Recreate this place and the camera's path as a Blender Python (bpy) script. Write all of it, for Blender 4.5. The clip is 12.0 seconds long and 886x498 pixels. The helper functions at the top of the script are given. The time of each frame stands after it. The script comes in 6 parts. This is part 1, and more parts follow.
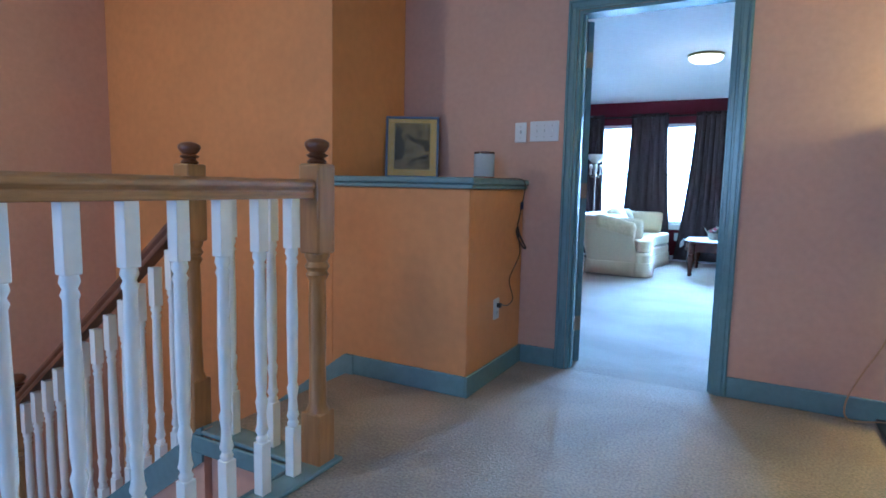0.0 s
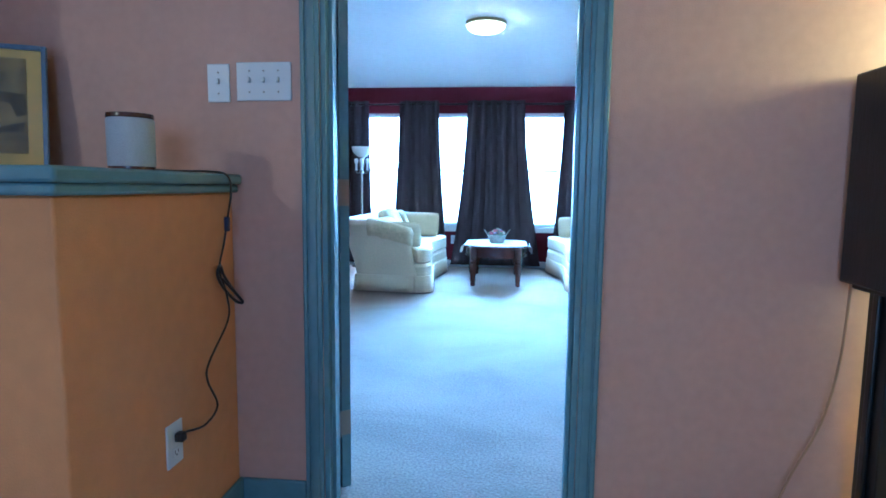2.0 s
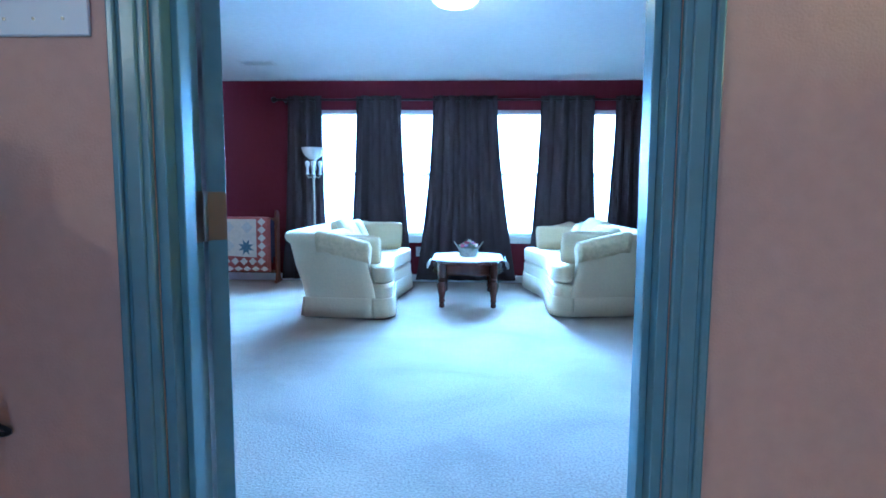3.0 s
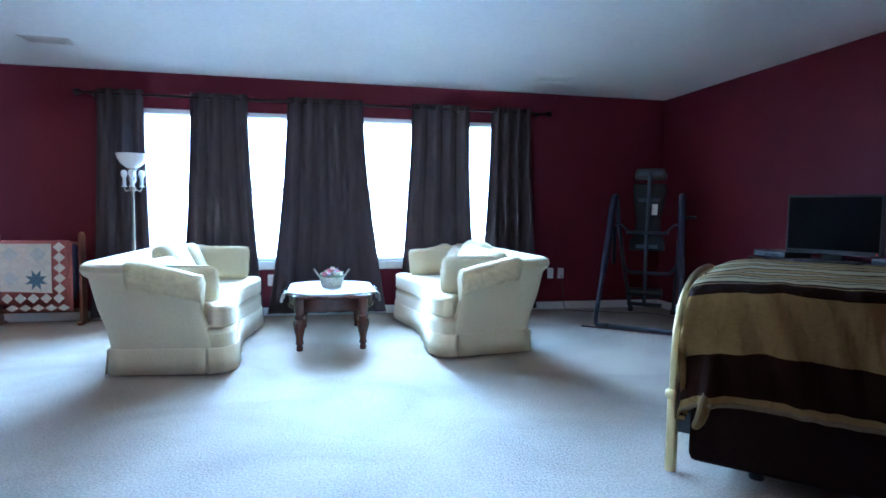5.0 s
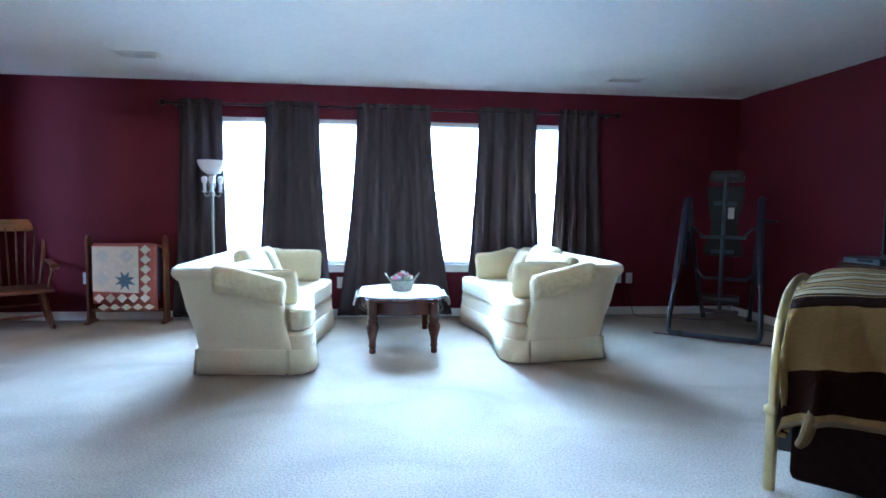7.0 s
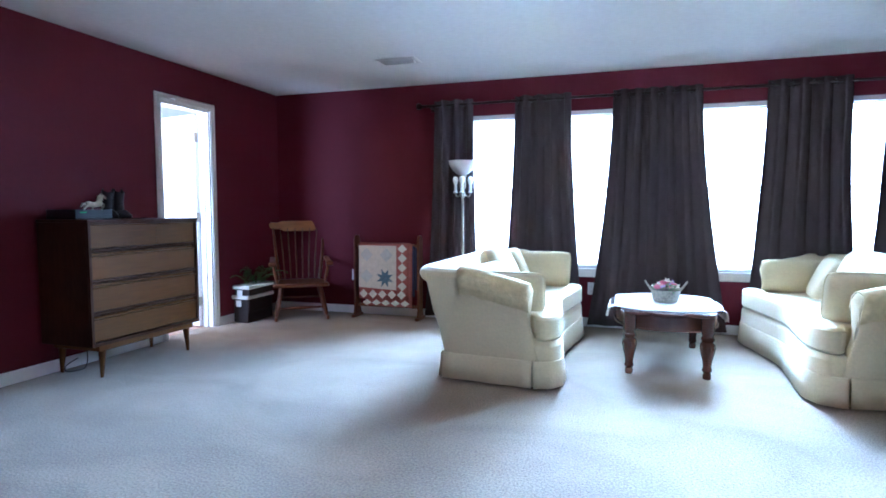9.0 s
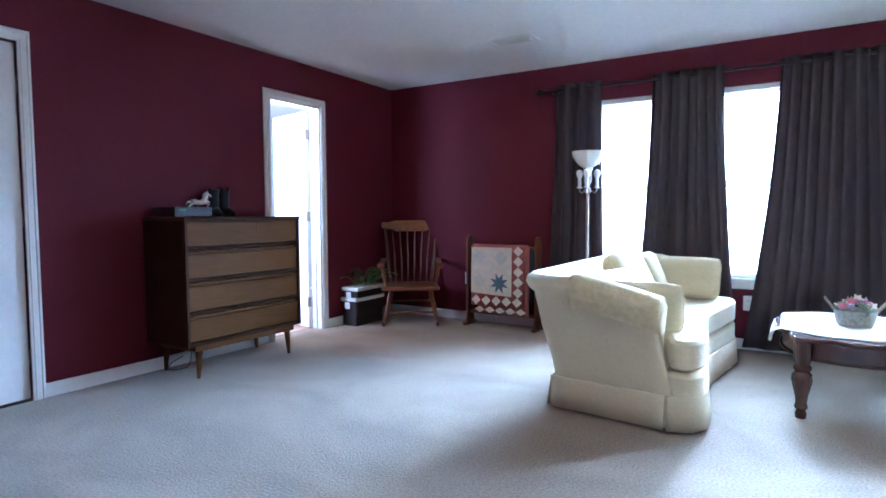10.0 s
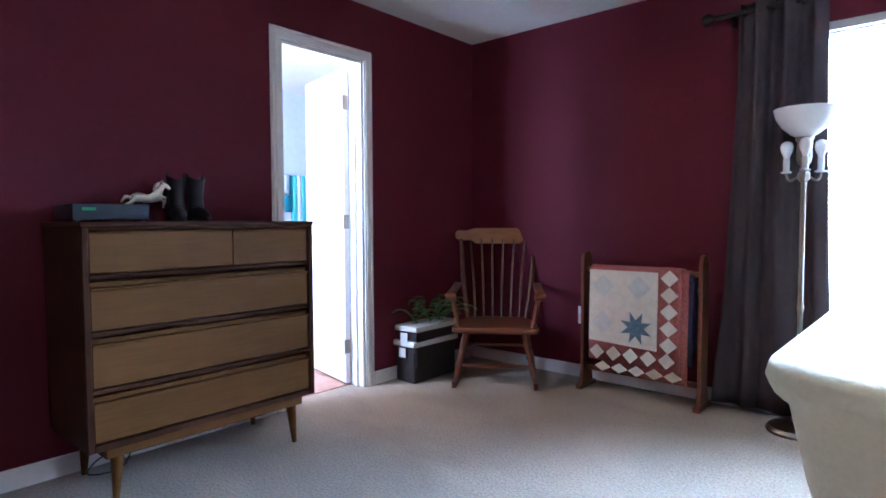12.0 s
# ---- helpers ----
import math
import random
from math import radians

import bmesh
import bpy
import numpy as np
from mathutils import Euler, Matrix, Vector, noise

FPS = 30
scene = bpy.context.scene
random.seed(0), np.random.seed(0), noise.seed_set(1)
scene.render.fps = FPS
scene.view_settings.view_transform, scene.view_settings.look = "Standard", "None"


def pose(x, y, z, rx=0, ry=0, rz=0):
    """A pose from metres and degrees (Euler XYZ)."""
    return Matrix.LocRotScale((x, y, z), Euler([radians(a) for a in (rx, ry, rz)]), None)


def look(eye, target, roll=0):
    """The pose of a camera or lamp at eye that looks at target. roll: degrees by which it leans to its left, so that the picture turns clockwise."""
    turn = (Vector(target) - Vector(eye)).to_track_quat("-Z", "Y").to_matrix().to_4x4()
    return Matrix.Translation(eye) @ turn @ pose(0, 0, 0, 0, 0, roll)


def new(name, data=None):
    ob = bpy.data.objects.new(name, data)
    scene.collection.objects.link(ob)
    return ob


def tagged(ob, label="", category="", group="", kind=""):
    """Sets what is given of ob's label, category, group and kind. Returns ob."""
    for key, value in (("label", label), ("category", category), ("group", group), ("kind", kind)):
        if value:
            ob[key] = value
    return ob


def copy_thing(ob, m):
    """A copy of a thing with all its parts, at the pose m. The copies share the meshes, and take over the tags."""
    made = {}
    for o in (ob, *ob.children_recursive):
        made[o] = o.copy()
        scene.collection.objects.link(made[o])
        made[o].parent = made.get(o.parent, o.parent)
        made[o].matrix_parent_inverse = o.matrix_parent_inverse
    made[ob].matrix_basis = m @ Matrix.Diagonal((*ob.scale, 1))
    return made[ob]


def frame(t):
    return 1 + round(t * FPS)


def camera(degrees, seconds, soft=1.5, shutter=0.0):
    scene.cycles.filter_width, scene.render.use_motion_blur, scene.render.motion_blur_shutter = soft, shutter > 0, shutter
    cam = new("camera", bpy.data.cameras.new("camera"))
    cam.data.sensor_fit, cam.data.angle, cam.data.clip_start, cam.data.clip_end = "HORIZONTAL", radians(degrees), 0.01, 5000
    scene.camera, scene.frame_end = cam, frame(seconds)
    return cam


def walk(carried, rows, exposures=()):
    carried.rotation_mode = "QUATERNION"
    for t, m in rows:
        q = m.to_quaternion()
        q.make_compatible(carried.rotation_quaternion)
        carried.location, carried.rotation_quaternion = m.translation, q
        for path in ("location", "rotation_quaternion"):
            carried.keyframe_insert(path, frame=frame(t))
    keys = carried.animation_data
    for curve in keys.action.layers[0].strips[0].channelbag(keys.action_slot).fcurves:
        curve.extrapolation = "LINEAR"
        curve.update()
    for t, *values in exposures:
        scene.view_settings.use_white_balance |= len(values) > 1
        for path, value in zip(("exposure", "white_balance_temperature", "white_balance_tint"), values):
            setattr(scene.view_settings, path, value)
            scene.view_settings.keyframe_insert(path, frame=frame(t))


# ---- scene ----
cam = camera(75.5, 12.0, soft=1.7)
PATH = [
    (0, (4.447, -2.244, 1.062), (3.499, -0.497, 0.842), 1.2),
    (0.5, (4.274, -1.919, 1.072), (3.677, -0.022, 0.857), 1.2),
    (1, (4.203, -1.573, 1.043), (3.921, 0.395, 0.827), 0.9),
    (1.5, (4.154, -1.167, 1.069), (3.903, 0.805, 0.854), 0.7),
    (2, (4.072, -0.736, 1.072), (3.873, 1.242, 0.857), 0.6),
    (2.5, (4.029, -0.271, 1.055), (3.935, 1.716, 0.84), 0.6),
    (2.7, (4.011, -0.111, 1.075), (3.921, 1.876, 0.864), 0.4),
    (4.5, (3.993, 0.901, 1.129), (4.203, 2.884, 0.983), 0.6),
    (5, (3.981, 0.954, 1.112), (4.382, 2.908, 0.973), 0.7),
    (5.5, (3.963, 0.972, 1.116), (4.462, 2.904, 0.978), 0.6),
    (6, (3.964, 0.99, 1.107), (4.467, 2.921, 0.973), 0.4),
    (6.5, (3.886, 0.983, 1.119), (4.311, 2.932, 0.985), 0.5),
    (7, (3.822, 0.974, 1.146), (4.048, 2.956, 1.006), 0.6),
    (8.8, (3.807, 1.377, 1.097), (3.289, 3.303, 0.963), -0.5),
    (9, (3.759, 1.409, 1.11), (3.144, 3.308, 0.976), -0.1),
    (9.5, (3.799, 1.696, 1.119), (2.92, 3.488, 0.99), -0.2),
    (10, (3.725, 1.983, 1.075), (2.68, 3.684, 0.95), -0.2),
    (10.5, (3.529, 2.383, 1.091), (2.428, 4.048, 0.971), -0.1),
    (11, (3.294, 2.79, 1.094), (2.131, 4.414, 0.988), -0.4),
    (11.5, (3.003, 3.15, 1.089), (1.702, 4.665, 0.985), -0.3),
    (12, (2.732, 3.511, 1.053), (1.422, 5.019, 0.955), -0.2),
]
EXPOSURES = [(0, 0.42, 4110, 7), (1, 0.44, 3900, 5), (2.7, 0.46, 3720, 3), (4.3, 0.46, 4190, 6), (7.2, 0.46, 4680, 9), (8.8, 0.48, 4760, 13), (12, 0.46, 5050, 18)]
walk(cam, [(t, look(eye, target, roll)) for t, eye, target, roll in PATH], EXPOSURES)

# ---- light ----
world = bpy.data.worlds.new("sky")
scene.world = world
world.use_nodes = True
wn = world.node_tree
sky = wn.nodes.new("ShaderNodeTexSky")
sky.sky_type = "NISHITA"
sky.sun_disc = False
sky.sun_elevation, sky.sun_rotation = radians(40), radians(200)
wn.links.new(sky.outputs[0], wn.nodes["Background"].inputs[0])
wn.nodes["Background"].inputs[1].default_value = 0.15


def area(name, m, sx, sy, power, color, spread=180):
    lamp = bpy.data.lights.new(name, "AREA")
    lamp.shape, lamp.size, lamp.size_y, lamp.energy, lamp.color = "RECTANGLE", sx, sy, power, color
    lamp.spread = radians(spread)
    ob = new(name, lamp)
    ob.matrix_world = m
    return ob


def bulb(name, x, y, z, power, color, radius=0.05):
    lamp = bpy.data.lights.new(name, "POINT")
    lamp.energy, lamp.color, lamp.shadow_soft_size = power, color, radius
    ob = new(name, lamp)
    ob.location = (x, y, z)
    return ob


DAY = (0.60, 0.82, 1.0)
WARM = (1.0, 0.76, 0.40)
# daylight in the two window openings of the bedroom, behind the curtains
area("daylight", pose(2.98, 7.48, 1.45, -65, 0, 0), 1.9, 1.6, 880, DAY, 98)
area("daylight", pose(5.04, 7.48, 1.45, -65, 0, 0), 1.9, 1.6, 880, DAY, 98)
# daylight in the stairwell window, the added landing window and the bathroom window
area("daylight", pose(1.685, -4.10, 0.05, 90, 0, 0), 1.9, 1.9, 14, DAY)
area("daylight", pose(4.235, -4.10, 1.45, 90, 0, 0), 1.4, 1.2, 7, DAY, 100)
area("daylight", pose(-0.62, 4.45, 1.40, 90, 0, 0), 0.66, 0.86, 78, (0.76, 0.86, 1.0))
# lamps
bulb("lamp_light", 5.493, 0.83, 1.47, 24, (1.0, 0.77, 0.22), 0.1)
bulb("lamp_light", 5.493, 0.83, 0.80, 10, (1.0, 0.77, 0.26), 0.1)
bulb("lamp_light", 3.92, 4.03, 2.325, 13, (1.0, 0.76, 0.40), 0.04)
bulb("lamp_light", 1.335, -2.24, 2.22, 42, WARM, 0.12)
bulb("lamp_light", -0.55, 5.36, 2.05, 42, (1.0, 0.70, 0.42), 0.06)


# ---- materials ----
def mat(name, color, rough=0.6, metal=0.0, var=0.12, scale=8.0, bump=0.0, bscale=120.0, stretch=(1, 1, 1), big=0.0, spec=0.5, sheen=0.0, rvar=0.0):
    m = bpy.data.materials.new(name)
    m.use_nodes = True
    nt, p = m.node_tree, m.node_tree.nodes["Principled BSDF"]
    p.inputs["Roughness"].default_value, p.inputs["Metallic"].default_value = rough, metal
    p.inputs["Specular IOR Level"].default_value = spec
    if sheen:
        p.inputs["Sheen Weight"].default_value = sheen
    tc = nt.nodes.new("ShaderNodeTexCoord")
    mp = nt.nodes.new("ShaderNodeMapping")
    mp.inputs["Scale"].default_value = stretch
    nt.links.new(tc.outputs["Object"], mp.inputs[0])
    n1 = nt.nodes.new("ShaderNodeTexNoise")
    n1.inputs["Scale"].default_value, n1.inputs["Detail"].default_value = scale, 6
    nt.links.new(mp.outputs[0], n1.inputs["Vector"])
    n2 = nt.nodes.new("ShaderNodeTexNoise")
    n2.inputs["Scale"].default_value, n2.inputs["Detail"].default_value = 1.3, 3
    nt.links.new(tc.outputs["Object"], n2.inputs["Vector"])
    r1 = nt.nodes.new("ShaderNodeMapRange")
    r1.inputs["From Min"].default_value, r1.inputs["From Max"].default_value = 0.3, 0.7
    r1.inputs["To Min"].default_value, r1.inputs["To Max"].default_value = 1 - var, 1 + var
    nt.links.new(n1.outputs["Fac"], r1.inputs["Value"])
    r2 = nt.nodes.new("ShaderNodeMapRange")
    r2.inputs["From Min"].default_value, r2.inputs["From Max"].default_value = 0.3, 0.7
    r2.inputs["To Min"].default_value, r2.inputs["To Max"].default_value = 1 - (big or var * 0.6), 1 + (big or var * 0.6)
    nt.links.new(n2.outputs["Fac"], r2.inputs["Value"])
    mul = nt.nodes.new("ShaderNodeMath")
    mul.operation = "MULTIPLY"
    nt.links.new(r1.outputs[0], mul.inputs[0])
    nt.links.new(r2.outputs[0], mul.inputs[1])
    vm = nt.nodes.new("ShaderNodeVectorMath")
    vm.operation = "SCALE"
    vm.inputs[0].default_value = color
    nt.links.new(mul.outputs[0], vm.inputs["Scale"])
    nt.links.new(vm.outputs[0], p.inputs["Base Color"])
    if rvar:
        r3 = nt.nodes.new("ShaderNodeMapRange")
        r3.inputs["To Min"].default_value, r3.inputs["To Max"].default_value = max(0, rough - rvar), rough + rvar
        nt.links.new(n1.outputs["Fac"], r3.inputs["Value"])
        nt.links.new(r3.outputs[0], p.inputs["Roughness"])
    if bump:
        n3 = nt.nodes.new("ShaderNodeTexNoise")
        n3.inputs["Scale"].default_value, n3.inputs["Detail"].default_value = bscale, 4
        nt.links.new(mp.outputs[0], n3.inputs["Vector"])
        b = nt.nodes.new("ShaderNodeBump")
        b.inputs["Strength"].default_value, b.inputs["Distance"].default_value = bump, 0.004
        nt.links.new(n3.outputs["Fac"], b.inputs["Height"])
        nt.links.new(b.outputs[0], p.inputs["Normal"])
    return m


def glow(name, color, power):
    m = bpy.data.materials.new(name)
    m.use_nodes = True
    p = m.node_tree.nodes["Principled BSDF"]
    p.inputs["Base Color"].default_value = (*[min(1, c) for c in color], 1)
    p.inputs["Emission Color"].default_value, p.inputs["Emission Strength"].default_value = (*color, 1), power
    return m


def glass(name):
    m = bpy.data.materials.new(name)
    m.use_nodes = True
    p = m.node_tree.nodes["Principled BSDF"]
    p.inputs["Transmission Weight"].default_value, p.inputs["Roughness"].default_value, p.inputs["IOR"].default_value = 1.0, 0.0, 1.45
    return m


def clear_glass(name):
    m = bpy.data.materials.new(name)
    m.use_nodes = True
    nt = m.node_tree
    nt.nodes.remove(nt.nodes["Principled BSDF"])
    fres = nt.nodes.new("ShaderNodeFresnel")
    fres.inputs["IOR"].default_value = 1.5
    clear, gloss, mixs = nt.nodes.new("ShaderNodeBsdfTransparent"), nt.nodes.new("ShaderNodeBsdfGlossy"), nt.nodes.new("ShaderNodeMixShader")
    gloss.inputs["Roughness"].default_value = 0.03
    nt.links.new(fres.outputs[0], mixs.inputs[0])
    nt.links.new(clear.outputs[0], mixs.inputs[1])
    nt.links.new(gloss.outputs[0], mixs.inputs[2])
    nt.links.new(mixs.outputs[0], nt.nodes["Material Output"].inputs[0])
    return m


RED = mat("red_wall_paint", (0.096, 0.0098, 0.0188), 0.62, var=0.05, scale=30, bump=0.25, bscale=220, big=0.06, spec=0.14, rvar=0.06)
PINK = mat("pink_wall_paint", (0.56, 0.33, 0.235), 0.6, var=0.04, scale=30, bump=0.25, bscale=220, big=0.05)
ORANGE = mat("orange_wall_paint", (0.56, 0.245, 0.075), 0.6, var=0.05, scale=20, bump=0.25, bscale=220, big=0.07)
CEIL = mat("ceiling_paint", (0.83, 0.83, 0.82), 0.9, var=0.03, scale=25, bump=0.4, bscale=160)
CARPET = mat("carpet_pile", (0.287, 0.222, 0.157), 0.95, var=0.32, scale=96, bump=0.4, bscale=92, big=0.07, sheen=0.2, spec=0.1)
cn = CARPET.node_tree
tread = cn.nodes.new("ShaderNodeTexNoise")
tread.inputs["Scale"].default_value, tread.inputs["Detail"].default_value, tread.inputs["Distortion"].default_value = 8.0, 9, 1.0
patchy = cn.nodes.new("ShaderNodeMapRange")
patchy.inputs["From Min"].default_value, patchy.inputs["From Max"].default_value = 0.30, 0.60
patchy.inputs["To Min"].default_value, patchy.inputs["To Max"].default_value = 0.76, 1.12
cn.links.new(tread.outputs["Fac"], patchy.inputs["Value"])
for nd in list(cn.nodes):
    if nd.bl_idname == "ShaderNodeVectorMath":
        m2 = cn.nodes.new("ShaderNodeMath")
        m2.operation = "MULTIPLY"
        cn.links.new(nd.inputs["Scale"].links[0].from_socket, m2.inputs[0])
        cn.links.new(patchy.outputs[0], m2.inputs[1])
        cn.links.new(m2.outputs[0], nd.inputs["Scale"])
    if nd.bl_idname == "ShaderNodeBump":
        nd.inputs["Distance"].default_value = 0.012
        amp = cn.nodes.new("ShaderNodeMath")
        amp.operation = "MULTIPLY_ADD"
        amp.inputs[1].default_value = 0.8
        cn.links.new(nd.inputs["Height"].links[0].from_socket, amp.inputs[2])
        cn.links.new(tread.outputs["Fac"], amp.inputs[0])
        cn.links.new(amp.outputs[0], nd.inputs["Height"])
TEAL = mat("teal_gloss_paint", (0.165, 0.245, 0.27), 0.24, var=0.06, scale=25, bump=0.1, bscale=60)
WHITE = mat("white_paint", (0.80, 0.79, 0.76), 0.35, var=0.03, scale=25, bump=0.08, bscale=60)
PLASTIC = mat("white_plastic", (0.66, 0.65, 0.66), 0.35, var=0.02)
CURTAIN = mat("curtain_cloth", (0.050, 0.034, 0.037), 0.8, var=0.08, scale=60, bump=0.3, bscale=500, spec=0.25)
ROD = mat("dark_bronze", (0.03, 0.022, 0.02), 0.4, 0.8)
FABRIC = mat("cream_upholstery", (0.78, 0.665, 0.425), 0.9, var=0.035, scale=60, bump=0.6, bscale=55, big=0.02, sheen=0.3, spec=0.2)
WOOD = mat("walnut_wood", (0.100, 0.042, 0.010), 0.5, spec=0.1, var=0.15, scale=9, bump=0.15, bscale=40, stretch=(3, 0.7, 14), rvar=0.1)
WOODSIDE = mat("dark_walnut_wood", (0.042, 0.014, 0.006), 0.5, spec=0.1, var=0.25, scale=9, bump=0.15, bscale=40, stretch=(3, 3, 0.8))
CHERRY = mat("cherry_wood", (0.062, 0.020, 0.012), 0.24, var=0.25, scale=12, bump=0.1, bscale=40, stretch=(1, 1, 0.3), rvar=0.08)
MAPLE = mat("maple_stained_wood", (0.135, 0.040, 0.013), 0.36, var=0.25, scale=14, bump=0.1, bscale=40, stretch=(0.4, 2, 2))
OAK = mat("oak_wood", (0.30, 0.150, 0.046), 0.38, var=0.28, scale=10, bump=0.3, bscale=60, stretch=(8, 0.7, 8), rvar=0.1)
OAKV = mat("oak_wood_upright", (0.32, 0.160, 0.050), 0.38, var=0.2, scale=7, bump=0.15, bscale=40, stretch=(6, 6, 0.7), rvar=0.08)
# lighter maple tone for the crest rail of the rocking chair
CRESTWOOD = mat("light_maple_wood", (0.27, 0.10, 0.028), 0.38, var=0.2, scale=14, stretch=(0.5, 2, 2))
OAKDARK = mat("oak_dark_stain", (0.14, 0.052, 0.022), 0.35, var=0.25, scale=10, bump=0.2, bscale=60)
BRASS = mat("polished_brass", (0.64, 0.52, 0.25), 0.28, 1.0, var=0.08)
NICKEL = mat("aged_nickel", (0.30, 0.27, 0.22), 0.35, 1.0, var=0.1)
BLACK = mat("black_satin", (0.012, 0.012, 0.013), 0.35, var=0.2, scale=30)
BLACKWOOD = mat("black_ash_veneer", (0.018, 0.016, 0.016), 0.45, var=0.3, scale=30, bump=0.2, bscale=80, stretch=(4, 4, 0.4))
CLOTHGRILL = mat("black_grille_cloth", (0.016, 0.016, 0.018), 0.95, var=0.2, scale=300, bump=0.5, bscale=700)
STEEL = mat("grey_steel_tube", (0.05, 0.06, 0.08), 0.4, 0.5, var=0.1)
FOAM = mat("navy_foam_grip", (0.018, 0.02, 0.045), 0.8, var=0.2, scale=60, bump=0.4)
PAPER = mat("aged_paper", (0.74, 0.47, 0.11), 0.8, var=0.1, scale=20)
DARKBROWN = mat("brown_bed_skirt", (0.012, 0.005, 0.004), 0.95, spec=0.1, var=0.15, scale=40, bump=0.4, bscale=200)
TILE = mat("terracotta_tile", (0.42, 0.23, 0.16), 0.5, var=0.15, scale=15)
BATHWALL = mat("blue_bath_paint", (0.55, 0.64, 0.78), 0.6, var=0.04, scale=20)
LINEN = mat("white_linen", (0.80, 0.79, 0.75), 0.9, var=0.06, scale=40, bump=0.5, bscale=200)
WICKER = mat("dark_wicker", (0.018, 0.010, 0.008), 0.7, var=0.4, scale=90, bump=1.0, bscale=120, stretch=(1, 1, 2.5))
LEAF = mat("fern_leaf", (0.10, 0.22, 0.05), 0.5, var=0.3, scale=30)
OUTSIDE = glow("overcast_distance", (1.0, 1.0, 1.0), 9.0)


# ---- mesh helpers ----
def obj(name, bm, material, smooth=None, bevel=0.0, parent=None, label=""):
    me = bpy.data.meshes.new(name)
    bmesh.ops.recalc_face_normals(bm, faces=bm.faces[:])
    bm.to_mesh(me)
    bm.free()
    mats = material if isinstance(material, (list, tuple)) else [material]
    for m in mats:
        me.materials.append(m)
    if smooth is not None:
        me.shade_smooth()
        me.set_sharp_from_angle(angle=radians(smooth))
    ob = new(name, me)
    if parent is not None:
        ob.parent = parent
    if label:
        ob["label"] = label
    if bevel:
        md = ob.modifiers.new("bevel", "BEVEL")
        md.width, md.segments, md.limit_method, md.angle_limit = bevel, 2, "ANGLE", radians(40)
        if smooth is None:
            me.shade_smooth()
            me.set_sharp_from_angle(angle=radians(50))
    return ob


def part(name, bm, material, parent, label="", smooth=None, bevel=0.0):
    return obj(name, bm, material, smooth, bevel, parent, label)


def thing(name, label, category, m=None, group=""):
    ob = new(name)
    ob.empty_display_size = 0.1
    if m is not None:
        ob.matrix_world = m
    return tagged(ob, label, category, group)


def structure(ob, label="", category=""):
    return tagged(ob, label, category, kind="structure")


def box(*spans, bm=None, m=None):
    """Boxes (x0, x1, y0, y1, z0, z1)."""
    bm = bm or bmesh.new()
    for x0, x1, y0, y1, z0, z1 in spans:
        vs = [bm.verts.new(Vector((x, y, z)) if m is None else m @ Vector((x, y, z))) for x in (x0, x1) for y in (y0, y1) for z in (z0, z1)]
        for f in ((0, 1, 3, 2), (4, 6, 7, 5), (0, 4, 5, 1), (2, 3, 7, 6), (0, 2, 6, 4), (1, 5, 7, 3)):
            bm.faces.new([vs[i] for i in f])
    return bm


def lathe(profile, n=24, m=None, bm=None, squash=None):
    """Turned shape from (radius, z) pairs round the z axis."""
    bm = bm or bmesh.new()
    m = m or Matrix()
    rings = []
    for r, z in profile:
        rings.append([bm.verts.new(m @ Vector((r * math.cos(2 * math.pi * i / n), r * math.sin(2 * math.pi * i / n), z))) for i in range(n)])
    for a, b in zip(rings, rings[1:]):
        for i in range(n):
            bm.faces.new((a[i], a[(i + 1) % n], b[(i + 1) % n], b[i]))
    bm.faces.new(rings[0][::-1])
    bm.faces.new(rings[-1])
    return bm


def tube(points, r, n=10, bm=None, closed=False):
    """A round bar along points; r may be a list."""
    bm = bm or bmesh.new()
    pts = [Vector(p) for p in points]
    k = len(pts)
    rings = []
    side = None
    for i, p in enumerate(pts):
        a = pts[i - 1] if (i or closed) else pts[0]
        b = pts[(i + 1) % k] if (i < k - 1 or closed) else pts[-1]
        d = (b - a).normalized()
        if side is None:
            side = d.orthogonal().normalized()
        side = (side - d * side.dot(d)).normalized()
        up = d.cross(side)
        rr = r[i] if isinstance(r, (list, tuple)) else r
        rings.append([bm.verts.new(p + rr * (math.cos(2 * math.pi * j / n) * side + math.sin(2 * math.pi * j / n) * up)) for j in range(n)])
    pairs = list(zip(rings, rings[1:])) + ([(rings[-1], rings[0])] if closed else [])
    for a, b in pairs:
        for j in range(n):
            bm.faces.new((a[j], a[(j + 1) % n], b[(j + 1) % n], b[j]))
    if not closed:
        bm.faces.new(rings[0][::-1])
        bm.faces.new(rings[-1])
    return bm


def bend(points, n=6):
    """A smooth curve through points (Catmull-Rom)."""
    p = [Vector(q) for q in points]
    out = []
    for i in range(len(p) - 1):
        a, b, c, d = p[max(i - 1, 0)], p[i], p[i + 1], p[min(i + 2, len(p) - 1)]
        for j in range(n):
            t = j / n
            out.append(0.5 * ((2 * b) + (c - a) * t + (2 * a - 5 * b + 4 * c - d) * t * t + (3 * b - a - 3 * c + d) * t ** 3))
    out.append(p[-1])
    return out


def prism(outline, z0, z1, bm=None, m=None):
    """An upright prism on a plan outline."""
    bm = bm or bmesh.new()
    m = m or Matrix()
    lo = [bm.verts.new(m @ Vector((x, y, z0))) for x, y in outline]
    hi = [bm.verts.new(m @ Vector((x, y, z1))) for x, y in outline]
    k = len(outline)
    for i in range(k):
        bm.faces.new((lo[i], lo[(i + 1) % k], hi[(i + 1) % k], hi[i]))
    bm.faces.new(lo[::-1])
    bm.faces.new(hi)
    return bm


